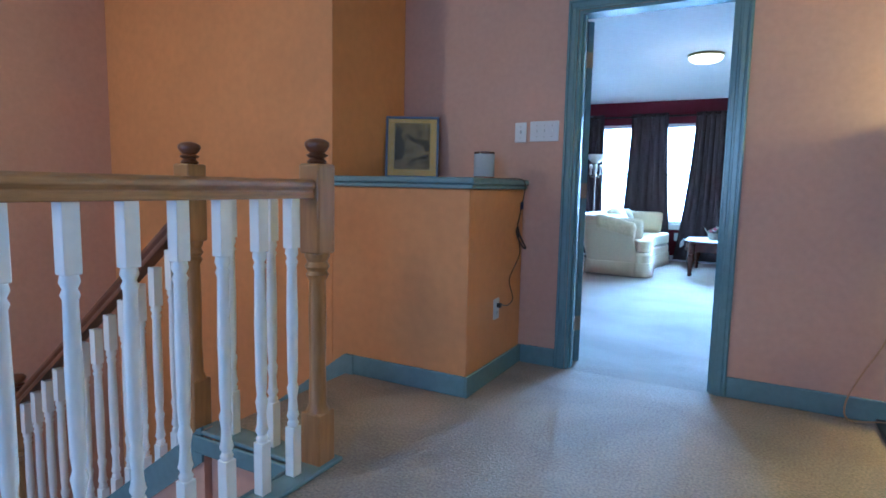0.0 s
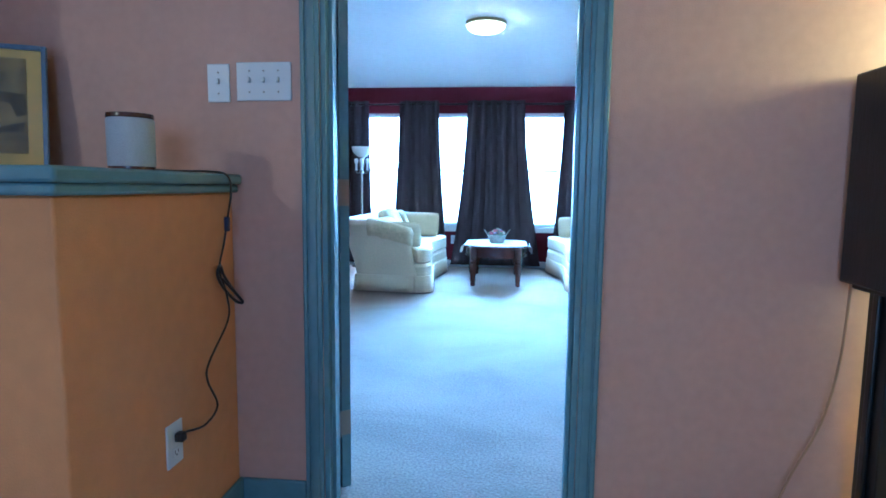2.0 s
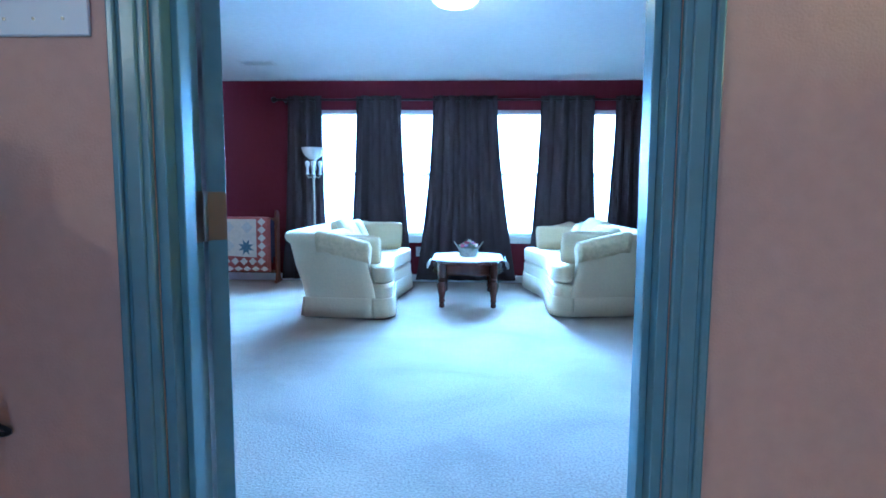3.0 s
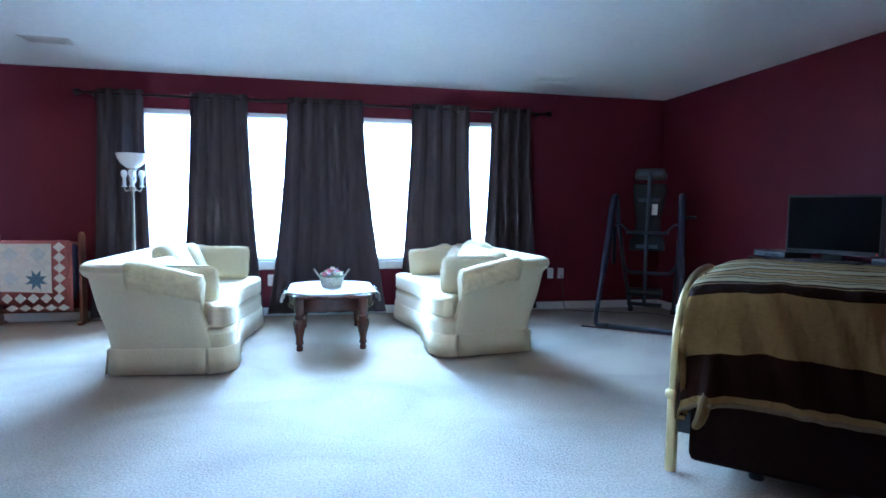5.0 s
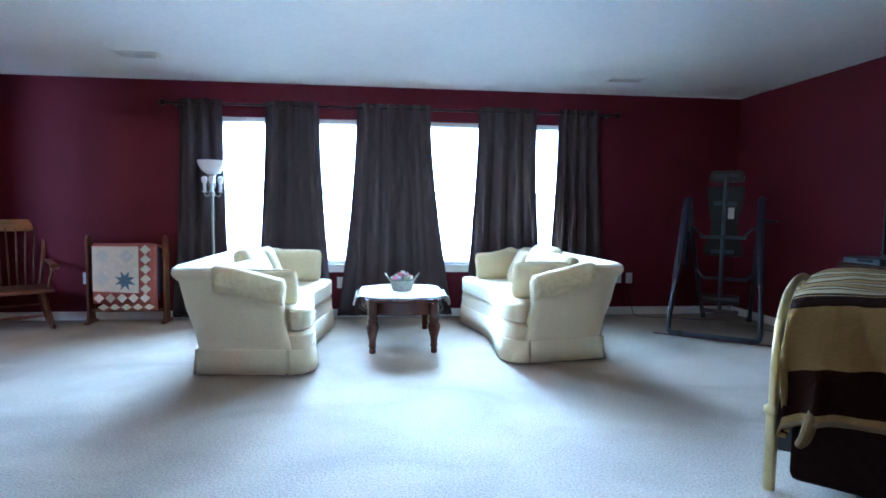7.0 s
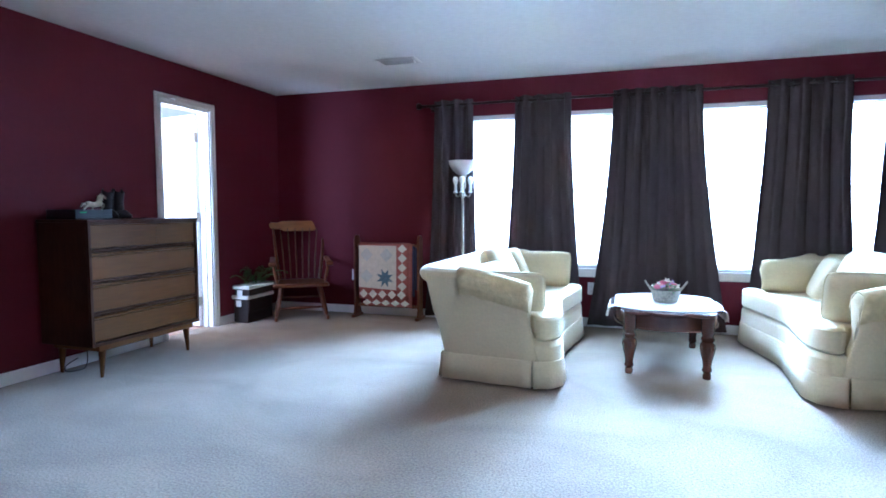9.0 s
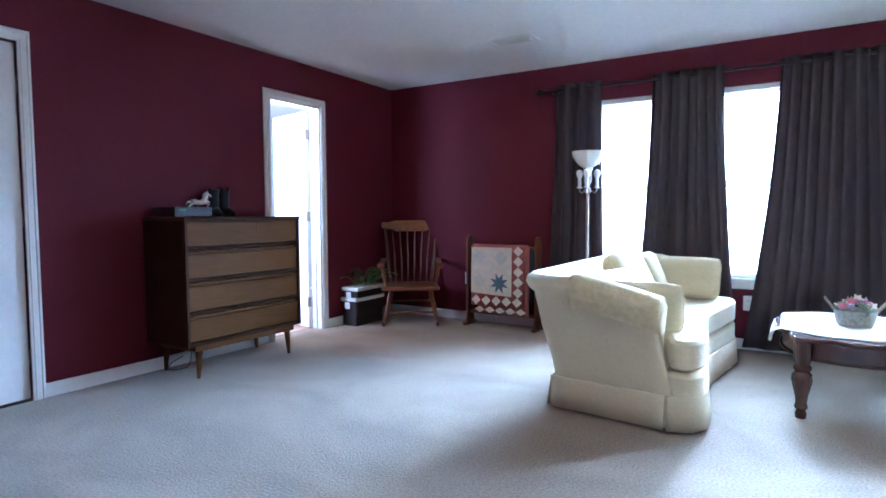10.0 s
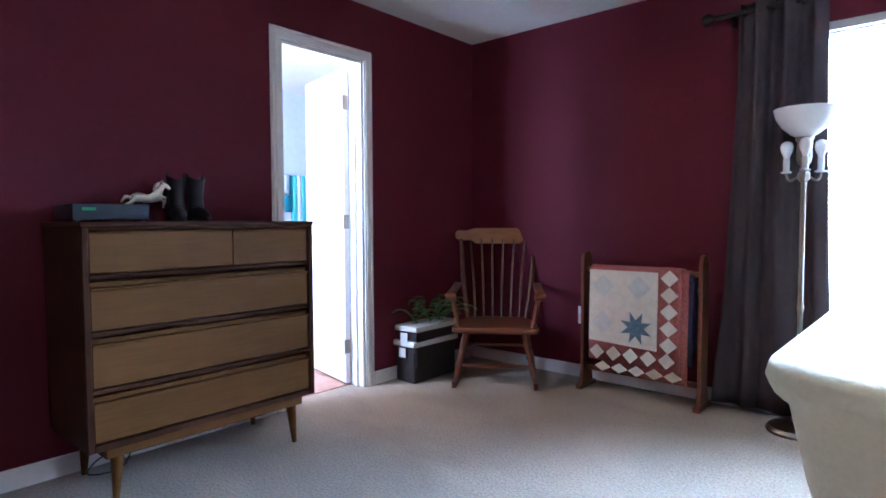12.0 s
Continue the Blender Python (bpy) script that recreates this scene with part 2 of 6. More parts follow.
def sweep(path, profile, bm=None, closed=False):
    """path: list of (origin, right, up) vectors; profile: list of (u, v), closed section."""
    bm = bm or bmesh.new()
    rings = [[bm.verts.new(o + r * u + w * v) for u, v in (profile(i) if callable(profile) else profile)] for i, (o, r, w) in enumerate(path)]
    k = len(rings[0])
    for a, b in list(zip(rings, rings[1:])) + ([(rings[-1], rings[0])] if closed else []):
        for j in range(k):
            bm.faces.new((a[j], a[(j + 1) % k], b[(j + 1) % k], b[j]))
    if not closed:
        bm.faces.new(rings[0][::-1])
        bm.faces.new(rings[-1])
    return bm


def pillow(sx, sy, sz, m, bm=None, n=16, puff=3.6, crown=0.0):
    """A stuffed cushion with thin rounded rims, centred at m, thickness sz along z."""
    bm = bm or bmesh.new()
    for s in (1, -1):
        grid = []
        for i in range(n + 1):
            row = []
            for j in range(n + 1):
                u, v = math.sin((i / n - 0.5) * math.pi), math.sin((j / n - 0.5) * math.pi)
                h = max(0.0, (1 - abs(u) ** puff) * (1 - abs(v) ** puff)) ** 0.29
                du, dv = 1 - 0.11 * v ** 4, 1 - 0.11 * u ** 4
                pin = 1 - 0.05 * (u * u * (1 - v * v) + v * v * (1 - u * u))
                wob = 0.06 * noise.noise(Vector((u * 2.1 + sx * 9, v * 2.1, s * 3 + sz * 20)))
                row.append(bm.verts.new(m @ Vector((u * du * sx / 2 * pin, v * dv * sy / 2 * pin, s * sz / 2 * h * (1 + wob)))))
            grid.append(row)
        for i in range(n):
            for j in range(n):
                f = (grid[i][j], grid[i + 1][j], grid[i + 1][j + 1], grid[i][j + 1])
                bm.faces.new(f if s > 0 else f[::-1])
    bmesh.ops.remove_doubles(bm, verts=bm.verts[:], dist=0.004)
    return bm


def pillow_rim(sx, sy, n=64):
    """The seam line round a pillow of that size, in its own plane."""
    out = []
    for i in range(n):
        q, f = divmod(4 * i / n, 1)
        w = math.sin((f - 0.5) * math.pi)
        u, v = ((w, -1), (1, w), (-w, 1), (-1, -w))[int(q)]
        du, dv = 1 - 0.11 * v ** 4, 1 - 0.11 * u ** 4
        pin = 1 - 0.05 * (u * u * (1 - v * v) + v * v * (1 - u * u))
        out.append((u * du * sx / 2 * pin, v * dv * sy / 2 * pin, 0.0))
    return out


# ---- structure: bedroom ----
WY, RX, H = 7.0, 7.81, 2.39
D0, D1 = 1.0, 1.12
# the landing is laid out in its own plan and set beside the bedroom as a whole
L0, LDL, LDR = 0.64, 3.482, 4.283
LANDING = pose(0.035, 0.36, 0)


def set_landing(known):
    """Moves every top-level object made since known into the landing's place."""
    for ob in list(bpy.data.objects):
        if ob not in known and ob.parent is None:
            ob.matrix_basis = LANDING @ ob.matrix_basis


structure(obj("floor", box((0, RX, D0, WY, -0.05, 0), (-0.12, 0, 5.31, 5.90, -0.05, -0.002)), CARPET), "light beige cut-pile carpet, wall to wall", "floor")
structure(obj("ceiling", box((-0.12, RX + 0.12, D0 - 0.0, WY + 0.15, H, H + 0.1)), CEIL), "white matte painted ceiling", "ceiling")
WINS = [(2.22, 3.74), (4.28, 5.80)]
SILL, HEAD = 0.56, 2.05
structure(obj("wall_north", box((-0.12, 2.22, WY, WY + 0.15, 0, H), (3.74, 4.28, WY, WY + 0.15, 0, H), (5.80, RX + 0.12, WY, WY + 0.15, 0, H),
                                (2.22, 3.74, WY, WY + 0.15, 0, SILL), (4.28, 5.80, WY, WY + 0.15, 0, SILL), (2.22, 3.74, WY, WY + 0.15, HEAD, H), (4.28, 5.80, WY, WY + 0.15, HEAD, H)), RED),
          "dark burgundy painted wall with windows", "wall")
structure(obj("wall_west", box((-0.12, 0, D1, 2.72, 0, H), (-0.12, 0, 3.51, 5.31, 0, H), (-0.12, 0, 5.90, WY, 0, H), (-0.12, 0, 2.72, 3.51, 2.04, H), (-0.12, 0, 5.31, 5.90, 2.04, H)), RED),
          "dark burgundy painted wall with two doorways", "wall")
structure(obj("wall_east", box((RX, RX + 0.12, D1, WY, 0, H)), RED), "dark burgundy painted wall", "wall")
DL, DR, DH = LDL + 0.035, LDR + 0.035, 2.04
DM = D0 + 0.06
south = box((0, DL, DM, D1, 0, H), (DR, RX, DM, D1, 0, H), (DL, DR, DM, D1, DH, H))
structure(obj("wall_south", south, RED), "dark burgundy painted wall with the entrance doorway", "wall")
hallw = box((2.376, DL, D0, DM, 0, H), (DR, RX, D0, DM, 0, H), (DL, DR, D0, DM, DH, H))
structure(obj("wall_landing", hallw, PINK), "pale pink painted wall with the bedroom doorway", "wall")
obs = [obj("baseboard", box((0.0, 0.014, 3.57, 5.25, 0, 0.085), (0.0, 0.014, 5.97, WY, 0, 0.085)), WHITE, bevel=0.004),
       obj("baseboard", box((0.014, RX, WY - 0.014, WY, 0, 0.085)), WHITE, bevel=0.004),
       obj("baseboard", box((RX - 0.014, RX, D1, WY - 0.014, 0, 0.085)), WHITE, bevel=0.004)]
for o in obs:
    structure(o, "white painted baseboard", "baseboard")


def casing(axis, at, side, a, b, top, w, material, name="trim", label="white painted door casing"):
    """A stepped casing round an opening a..b in the wall face at; side: which way it stands proud."""
    bm = bmesh.new()
    steps = [(0.0, w, 0.012), (0.012, w * 0.62, 0.018), (w * 0.72, w * 0.93, 0.020)]
    for s0, s1, d in steps:
        for u0, u1, z0, z1 in ((a - s1, a - s0, 0, top + s0), (b + s0, b + s1, 0, top + s0), (a - s1, b + s1, top + s0, top + s1)):
            p0, p1 = sorted((at, at + side * d))
            box((p0, p1, u0, u1, z0, z1) if axis == "x" else (u0, u1, p0, p1, z0, z1), bm=bm)
    return structure(obj(name, bm, material, bevel=0.003), label, "door casing")


casing("x", 0.0, 1, 5.31, 5.90, 2.04, 0.065, WHITE)
casing("x", 0.0, 1, 2.72, 3.51, 2.04, 0.065, WHITE)
casing("y", D0, -1, DL, DR, DH, 0.060, TEAL, label="glossy teal painted door casing")
casing("y", D1, 1, DL, DR, DH, 0.065, WHITE)
structure(obj("trim", box((DL, DL + 0.018, D0, D1, 0, DH), (DR - 0.018, DR, D0, D1, 0, DH), (DL + 0.018, DR - 0.018, D0, D1, DH - 0.018, DH),
                          (DL + 0.018, DL + 0.03, D0 + 0.03, D0 + 0.07, 0, DH - 0.018), (DR - 0.03, DR - 0.018, D0 + 0.03, D0 + 0.07, 0, DH - 0.018)), TEAL, bevel=0.002), "glossy teal door jamb", "door jamb")
structure(obj("trim", box((-0.12, 0.0, 5.31, 5.326, 0, 2.04), (-0.12, 0.0, 5.884, 5.90, 0, 2.04), (-0.12, 0.0, 5.326, 5.884, 2.024, 2.04), (-0.085, -0.05, 5.872, 5.884, 0, 2.024), (-0.085, -0.05, 5.326, 5.338, 0, 2.024)), WHITE, bevel=0.002), "white painted door jamb", "door jamb")

# windows
for k, (a, b) in enumerate(WINS):
    win = structure(new("window_%d" % (k + 1)), "white twin window with closed white blinds, glaring with daylight", "window")
    mid = (a + b) / 2
    part("window_frame", box((a, a + 0.04, WY + 0.05, WY + 0.13, SILL, HEAD), (b - 0.04, b, WY + 0.05, WY + 0.13, SILL, HEAD), (a + 0.04, b - 0.04, WY + 0.05, WY + 0.13, HEAD - 0.05, HEAD),
                             (a + 0.04, b - 0.04, WY + 0.05, WY + 0.13, SILL, SILL + 0.05), (mid - 0.045, mid + 0.045, WY + 0.05, WY + 0.13, SILL + 0.05, HEAD - 0.05),
                             (a + 0.04, mid - 0.045, WY + 0.06, WY + 0.11, 1.28, 1.32), (mid + 0.045, b - 0.04, WY + 0.06, WY + 0.11, 1.28, 1.32)), WHITE, win, bevel=0.004)
    part("window_sill", box((a - 0.03, b + 0.03, WY - 0.035, WY + 0.05, SILL - 0.025, SILL), (a - 0.02, b + 0.02, WY - 0.012, WY, SILL - 0.085, SILL - 0.025)), WHITE, win, bevel=0.006)
    for p0, p1 in ((a + 0.04, mid - 0.045), (mid + 0.045, b - 0.04)):
        pane = part("pane", box((p0, p1, WY + 0.083, WY + 0.087, SILL + 0.05, HEAD - 0.05)), glass("window_glass"), win)
        pane.visible_shadow = False
structure(obj("backdrop", box((-8, 16, 12, 12.1, -4, 9)), OUTSIDE), "pale overcast brightness outside the windows", "sky")

# ---- structure: landing and stairwell ----
known = set(bpy.data.objects)
HX0, HY0 = 0.31, -4.5
structure(obj("floor_landing", box((3.0, RX, HY0, L0, -0.05, 0), (2.45, 3.0, -1.0, L0, -0.05, 0)), CARPET), "worn beige carpet on the landing", "floor")
structure(obj("ceiling_landing", box((HX0 - 0.1, RX + 0.12, HY0 - 0.12, L0, H, H + 0.1)), CEIL), "white matte painted ceiling", "ceiling")
structure(obj("wall_stair_north", box((HX0, 2.34, -0.09, 0.03, -2.75, H), (2.22, 2.34, 0.03, L0, 0, H)), ORANGE), "orange painted stairwell wall", "wall")
structure(obj("wall_stair_west", box((HX0 - 0.12, HX0, HY0, 0.03, -2.75, H)), PINK), "pale peach painted stairwell wall", "wall")
structure(obj("wall_landing_south", box((HX0, 0.65, HY0 - 0.12, HY0, -2.75, H), (2.65, 3.45, HY0 - 0.12, HY0, -2.75, H), (4.95, RX, HY0 - 0.12, HY0, -2.75, H), (0.65, 2.65, HY0 - 0.12, HY0, -2.75, -0.95), (0.65, 2.65, HY0 - 0.12, HY0, 1.05, H), (3.45, 4.95, HY0 - 0.12, HY0, -2.75, 0.80), (3.45, 4.95, HY0 - 0.12, HY0, 2.10, H)), PINK), "pale pink painted wall with windows", "wall")
structure(obj("wall_landing_east", box((RX, RX + 0.12, HY0, L0, 0, H)), PINK), "pale pink painted wall", "wall")
structure(obj("floor_lower", box((HX0, 3.0, HY0, -0.09, -2.8, -2.75)), CARPET), "beige carpet at the foot of the stairs", "floor")
structure(obj("wall_stair_side", box((2.45, 2.985, -1.02, -0.97, -2.75, -0.05), (2.985, 3.03, HY0, -0.97, -2.75, -0.05)), PINK), "pale pink painted wall under the landing", "wall")
# low wall with a ledge
structure(obj("wall_low", box((2.34, 3.192, -0.09, L0, 0, 1.048)), ORANGE, bevel=0.006), "orange painted low wall beside the doorway", "low wall")
led = box((2.342, 3.227, -0.125, L0, 1.073, 1.105), (2.342, 3.215, -0.113, L0, 1.048, 1.073))
structure(obj("trim", led, TEAL, bevel=0.008), "glossy teal painted ledge cap", "ledge")
tb = [box((2.46, 3.192, -0.105, -0.09, 0, 0.11), (3.192, 3.207, -0.105, L0, 0, 0.11)), box((3.207, LDL - 0.060, L0 - 0.014, L0, 0, 0.11)), box((LDR + 0.060, RX, L0 - 0.014, L0, 0, 0.11))]
for b_ in tb:
    structure(obj("baseboard", b_, TEAL, bevel=0.006), "glossy teal painted baseboard", "baseboard")
set_landing(known)

# ---- bedroom things ----
SLAT = box((-0.335, 0.335, -0.012, 0.012, -0.0006, 0.0006), m=pose(0, 0, 0, 27, 0, 0))
slat_mesh = bpy.data.meshes.new("slat")
SLAT.to_mesh(slat_mesh)
SLAT.free()
slat_mesh.materials.append(PLASTIC)


def window_blind(x0, x1):
    t = thing("window_blind", "white horizontal slat blind, lowered in front of bright daylight", "blind", pose((x0 + x1) / 2, WY + 0.02, 0), "blinds in the windows")
    w = (x1 - x0) / 2
    part("headrail", box((-w, w, -0.016, 0.016, HEAD - 0.045, HEAD - 0.002)), PLASTIC, t, bevel=0.003)
    part("bottom_rail", box((-w, w, -0.013, 0.013, SILL + 0.004, SILL + 0.02)), PLASTIC, t, bevel=0.003)
    z = SILL + 0.04
    while z < HEAD - 0.05:
        s = new("slat", slat_mesh)
        s.parent, s.location = t, (0, 0, z)
        s.scale = (w / 0.335, 1, 1)
        z += 0.024
    return t


for a, b in WINS:
    mid = (a + b) / 2
    window_blind(a + 0.02, mid - 0.02)
    window_blind(mid + 0.02, b - 0.02)


def curtain(t0, t1, b0, b1, folds, seed):
    """A grommet panel: top edge t0..t1, hem b0..b1."""
    rnd = random.Random(seed)
    xc = (b0 + b1) / 2
    t = thing("curtain", "dark brown grommet curtain panel hanging from a rod", "curtain", pose(xc, 6.905, 0), "curtains at the windows")
    bm = bmesh.new()
    nx, nz = folds * 14, 26
    amps = [rnd.uniform(0.65, 1.25) for _ in range(folds + 1)]
    grid = []
    for j in range(nz + 1):
        z = 0.035 + (2.20 - 0.035) * j / nz
        f = 1 - j / nz
        k = f ** 1.6
        row = []
        for i in range(nx + 1):
            s = i / nx
            x = (t0 + (t1 - t0) * s) * (1 - k) + (b0 + (b1 - b0) * s) * k - xc
            a = amps[min(folds, int(s * folds + 0.5))] * (0.034 - 0.012 * f)
            ph = s * folds * 2 * math.pi + (0.5 + 1.6 * f) * noise.noise(Vector((s * 3, f * 1.5, seed * 7)))
            y = a * math.sin(ph) + 0.02 * f * noise.noise(Vector((s * 5 + seed, f * 2, 1)))
            x += 0.008 * math.cos(ph * 2) + 0.012 * f * noise.noise(Vector((s * 4, f * 3, seed + 3)))
            row.append(bm.verts.new((x, y, z)))
        grid.append(row)
    for j in range(nz):
        for i in range(nx):
            bm.faces.new((grid[j][i], grid[j][i + 1], grid[j + 1][i + 1], grid[j + 1][i]))
    p = part("cloth", bm, CURTAIN, t, smooth=80)
    md = p.modifiers.new("thick", "SOLIDIFY")
    md.thickness = 0.003
    for i in range(folds):
        s = (i + 0.5) / folds
        for h in (0.25, 0.75):
            x = t0 + (t1 - t0) * (i + h) / folds - xc
            g = tube([(x + 0.0, 0.024 * math.cos(a * math.pi / 8), 2.155 + 0.024 * math.sin(a * math.pi / 8)) for a in range(16)], 0.004, 6, closed=True)
            part("grommet", g, ROD, t, smooth=60)
    return t


curtain(1.885, 2.285, 1.79, 2.345, 3, 1)
curtain(2.70, 3.225, 2.58, 3.36, 4, 2)
curtain(3.60, 4.345, 3.40, 4.60, 6, 3)
curtain(4.85, 5.465, 4.72, 5.56, 4, 4)
curtain(5.705, 6.14, 5.59, 6.28, 4, 5)
rod = thing("curtain_rod", "dark bronze curtain rod with ball finials above the windows", "curtain rod", pose(4.045, 6.905, 2.155))
part("rod", tube([(-2.27, 0, 0), (2.27, 0, 0)], 0.0125, 12), ROD, rod, smooth=50)
for s in (-1, 1):
    part("finial", lathe([(0.012, -0.02), (0.016, 0.0), (0.012, 0.012), (0.030, 0.03), (0.034, 0.05), (0.028, 0.068), (0.008, 0.078)], 14, pose(2.27 * s, 0, 0, 0, 90 * s, 0)), ROD, rod, smooth=60)
for x in (-2.2, 0.0, 2.2):
    part("bracket", box((x - 0.008, x + 0.008, -0.004, 0.09, -0.02, -0.012), (x - 0.014, x + 0.014, 0.088, 0.094, -0.045, 0.03)), ROD, rod, bevel=0.002)

# sofas: x is the way they face, y along their length
SL = 1.66


def sofa_front(off=0.0, n=5):
    pts = [(0.615, 0.0 - off, 0), (0.72, 0.035, 0), (0.765 + off, 0.17, 0), (0.722 + off, 0.50, 0), (0.682 + off, SL / 2, 0), (0.722 + off, SL - 0.50, 0), (0.765 + off, SL - 0.17, 0), (0.72, SL - 0.035, 0), (0.615, SL + off, 0)]
    return [(v.x, v.y) for v in bend(pts, n)]


def splay(x, y):
    """The two ends open out towards the front."""
    return y - 0.10 * max(0.0, x) * (1 - 2 * y / SL)


def sofa(m):
    t = thing("sofa", "cream upholstered curved loveseat with a pleated skirt and rolled arms", "sofa", m, "pair of cream sofas facing each other")
    # wrapped back and arms
    c, path = 0.09, []
    plan = [(0.612, 0.0)] + [(0.585 - (0.585 - c) * i / 8, 0.0) for i in range(9)]
    plan += [(c - c * math.sin(a * math.pi / 16), c - c * math.cos(a * math.pi / 16)) for a in range(1, 8)]
    plan += [(0.0, c + (SL - 2 * c) * i / 10) for i in range(11)]
    plan += [(c - c * math.cos(a * math.pi / 16), SL - c + c * math.sin(a * math.pi / 16)) for a in range(1, 8)]
    plan += [(c + (0.585 - c) * i / 8, SL) for i in range(9)] + [(0.612, SL)]
    k = len(plan)
    prof = []
    for i, (x, y) in enumerate(plan):
        a, b = plan[max(i - 1, 0)], plan[min(i + 1, k - 1)]
        d = Vector((b[0] - a[0], b[1] - a[1], 0)).normalized()
        out = Vector((-d.y, d.x, 0))
        inner = 1 - min(1.0, max(0.0, (0.62 - x) / 0.5))
        back = 1 - inner
        h = 0.635 + 0.105 * min(1.0, back * 1.25)
        lean = 0.025 + 0.115 * back ** 1.3
        path.append((Vector((x, y, 0)), out, Vector((0, 0, 1))))
        thick = 0.105 + 0.025 * back
        nose = 1.0 if x > 0.595 else 0.0
        prof.append([(0.0, 0.14), (lean * 0.25, 0.30), (lean * 0.6, 0.45), (lean * 0.9, h - 0.10), (lean + 0.018, h - 0.075), (lean + 0.034, h - 0.045), (lean + 0.026, h - 0.012), (lean - 0.005, h + 0.006), (lean - 0.05, h + 0.004),
                     (lean - 0.085, h - 0.02), (lean * 0.7 - 0.10, h - 0.07), (lean * 0.3 - thick + 0.02, 0.40), (-thick, 0.22), (-thick, 0.14)])
        if nose:
            prof[-1] = [(-0.05 + (u + 0.05) * 0.74, z - 0.03 * max(0.0, (z - 0.45) / 0.2)) for u, z in prof[-1]]
    shell = sweep(path, lambda i: prof[i])
    for v in shell.verts:
        # the arm fronts run in a slow S from the nose to the skirt
        w = min(1.0, max(0.0, (v.co.x - 0.42) / 0.18))
        v.co.x += w * (0.036 * math.sin((v.co.z - 0.30) * 9.5 + math.pi))
    part("shell", shell, FABRIC, t, smooth=70, bevel=0.012)
    outline = [(0.10, 0.06)] + [(x + 0.004, min(max(y, 0.02), SL - 0.02)) for x, y in sofa_front(0.0)] + [(0.10, SL - 0.06)]
    part("base", prism(outline, 0.13, 0.298), FABRIC, t, smooth=60, bevel=0.03)
    front = sofa_front(0.004)
    seat = [(0.13, 0.14), (0.59, 0.14)] + [(x, min(max(y, 0.02), SL - 0.02)) for x, y in front if x > 0.63] + [(0.59, SL - 0.14), (0.13, SL - 0.14)]
    cushion = part("seat_cushion", prism(seat, 0.302, 0.452), FABRIC, t, smooth=60, bevel=0.058)
    for z in (0.325, 0.432):
        part("piping", tube([(x - 0.004, min(max(y, 0.024), SL - 0.024), z) for x, y in front if x > 0.63], 0.005, 6), FABRIC, cushion, smooth=60)
    # skirt of hanging panels, with open pleats at the corners
    runs = [[(0.004 + 0.600 * i / 8, -0.004) for i in range(9)], sofa_front(0.007), [(0.604 - 0.600 * i / 8, SL + 0.004) for i in range(9)], [(-0.002, SL - SL * i / 12) for i in range(13)]]
    for run in runs:
        bm = bmesh.new()
        rows = []
        for z, o in ((0.180, 0.0), (0.172, 0.005), (0.10, 0.009), (0.012, 0.017)):
            row = []
            for i, (x, y) in enumerate(run):
                a, b = run[max(i - 1, 0)], run[min(i + 1, len(run) - 1)]
                d = Vector((b[0] - a[0], b[1] - a[1], 0)).normalized()
                nrm = Vector((d.y, -d.x, 0))
                row.append(bm.verts.new(Vector((x, y, z)) + nrm * (o + 0.004 * math.sin(i * 1.7) * (0.17 - z) * 6)))
            rows.append(row)
        for a, b in zip(rows, rows[1:]):
            for i in range(len(a) - 1):
                bm.faces.new((a[i], a[i + 1], b[i + 1], b[i]))
        p = part("skirt_panel", bm, FABRIC, t, smooth=60)
        md = p.modifiers.new("thick", "SOLIDIFY")
        md.thickness, md.offset = 0.006, 0
    part("plinth", prism([(0.03, 0.03), (0.60, 0.03)] + [(x - 0.03, y) for x, y in sofa_front() if 0.06 < y < SL - 0.06] + [(0.60, SL - 0.03), (0.03, SL - 0.03)], 0.004, 0.14), FABRIC, t)
    for p in list(t.children) + list(cushion.children):
        for v in p.data.vertices:
            v.co.y = splay(v.co.x, v.co.y)
    return t


ARMCLOTH = mat("cream_brocade", (0.75, 0.625, 0.36), 0.85, var=0.10, scale=30, bump=1.0, bscale=38)
S1 = pose(2.600, 4.965, 0, 0, 0, -0.5)
S2 = pose(5.438, 6.825, 0, 0, 0, 183.8)
PILLOWS = [(0.25, 0.37, 0.575, 0.50, 0.36, 0.17, 64, 0, 78), (0.22, 0.84, 0.625, 0.58, 0.44, 0.19, 66, 0, 90), (0.25, 1.28, 0.60, 0.46, 0.40, 0.17, 68, 0, 98),
           (0.41, 0.185, 0.575, 0.50, 0.28, 0.135, 74, 0, 184), (0.46, SL - 0.195, 0.60, 0.45, 0.31, 0.15, 76, 0, -6)]
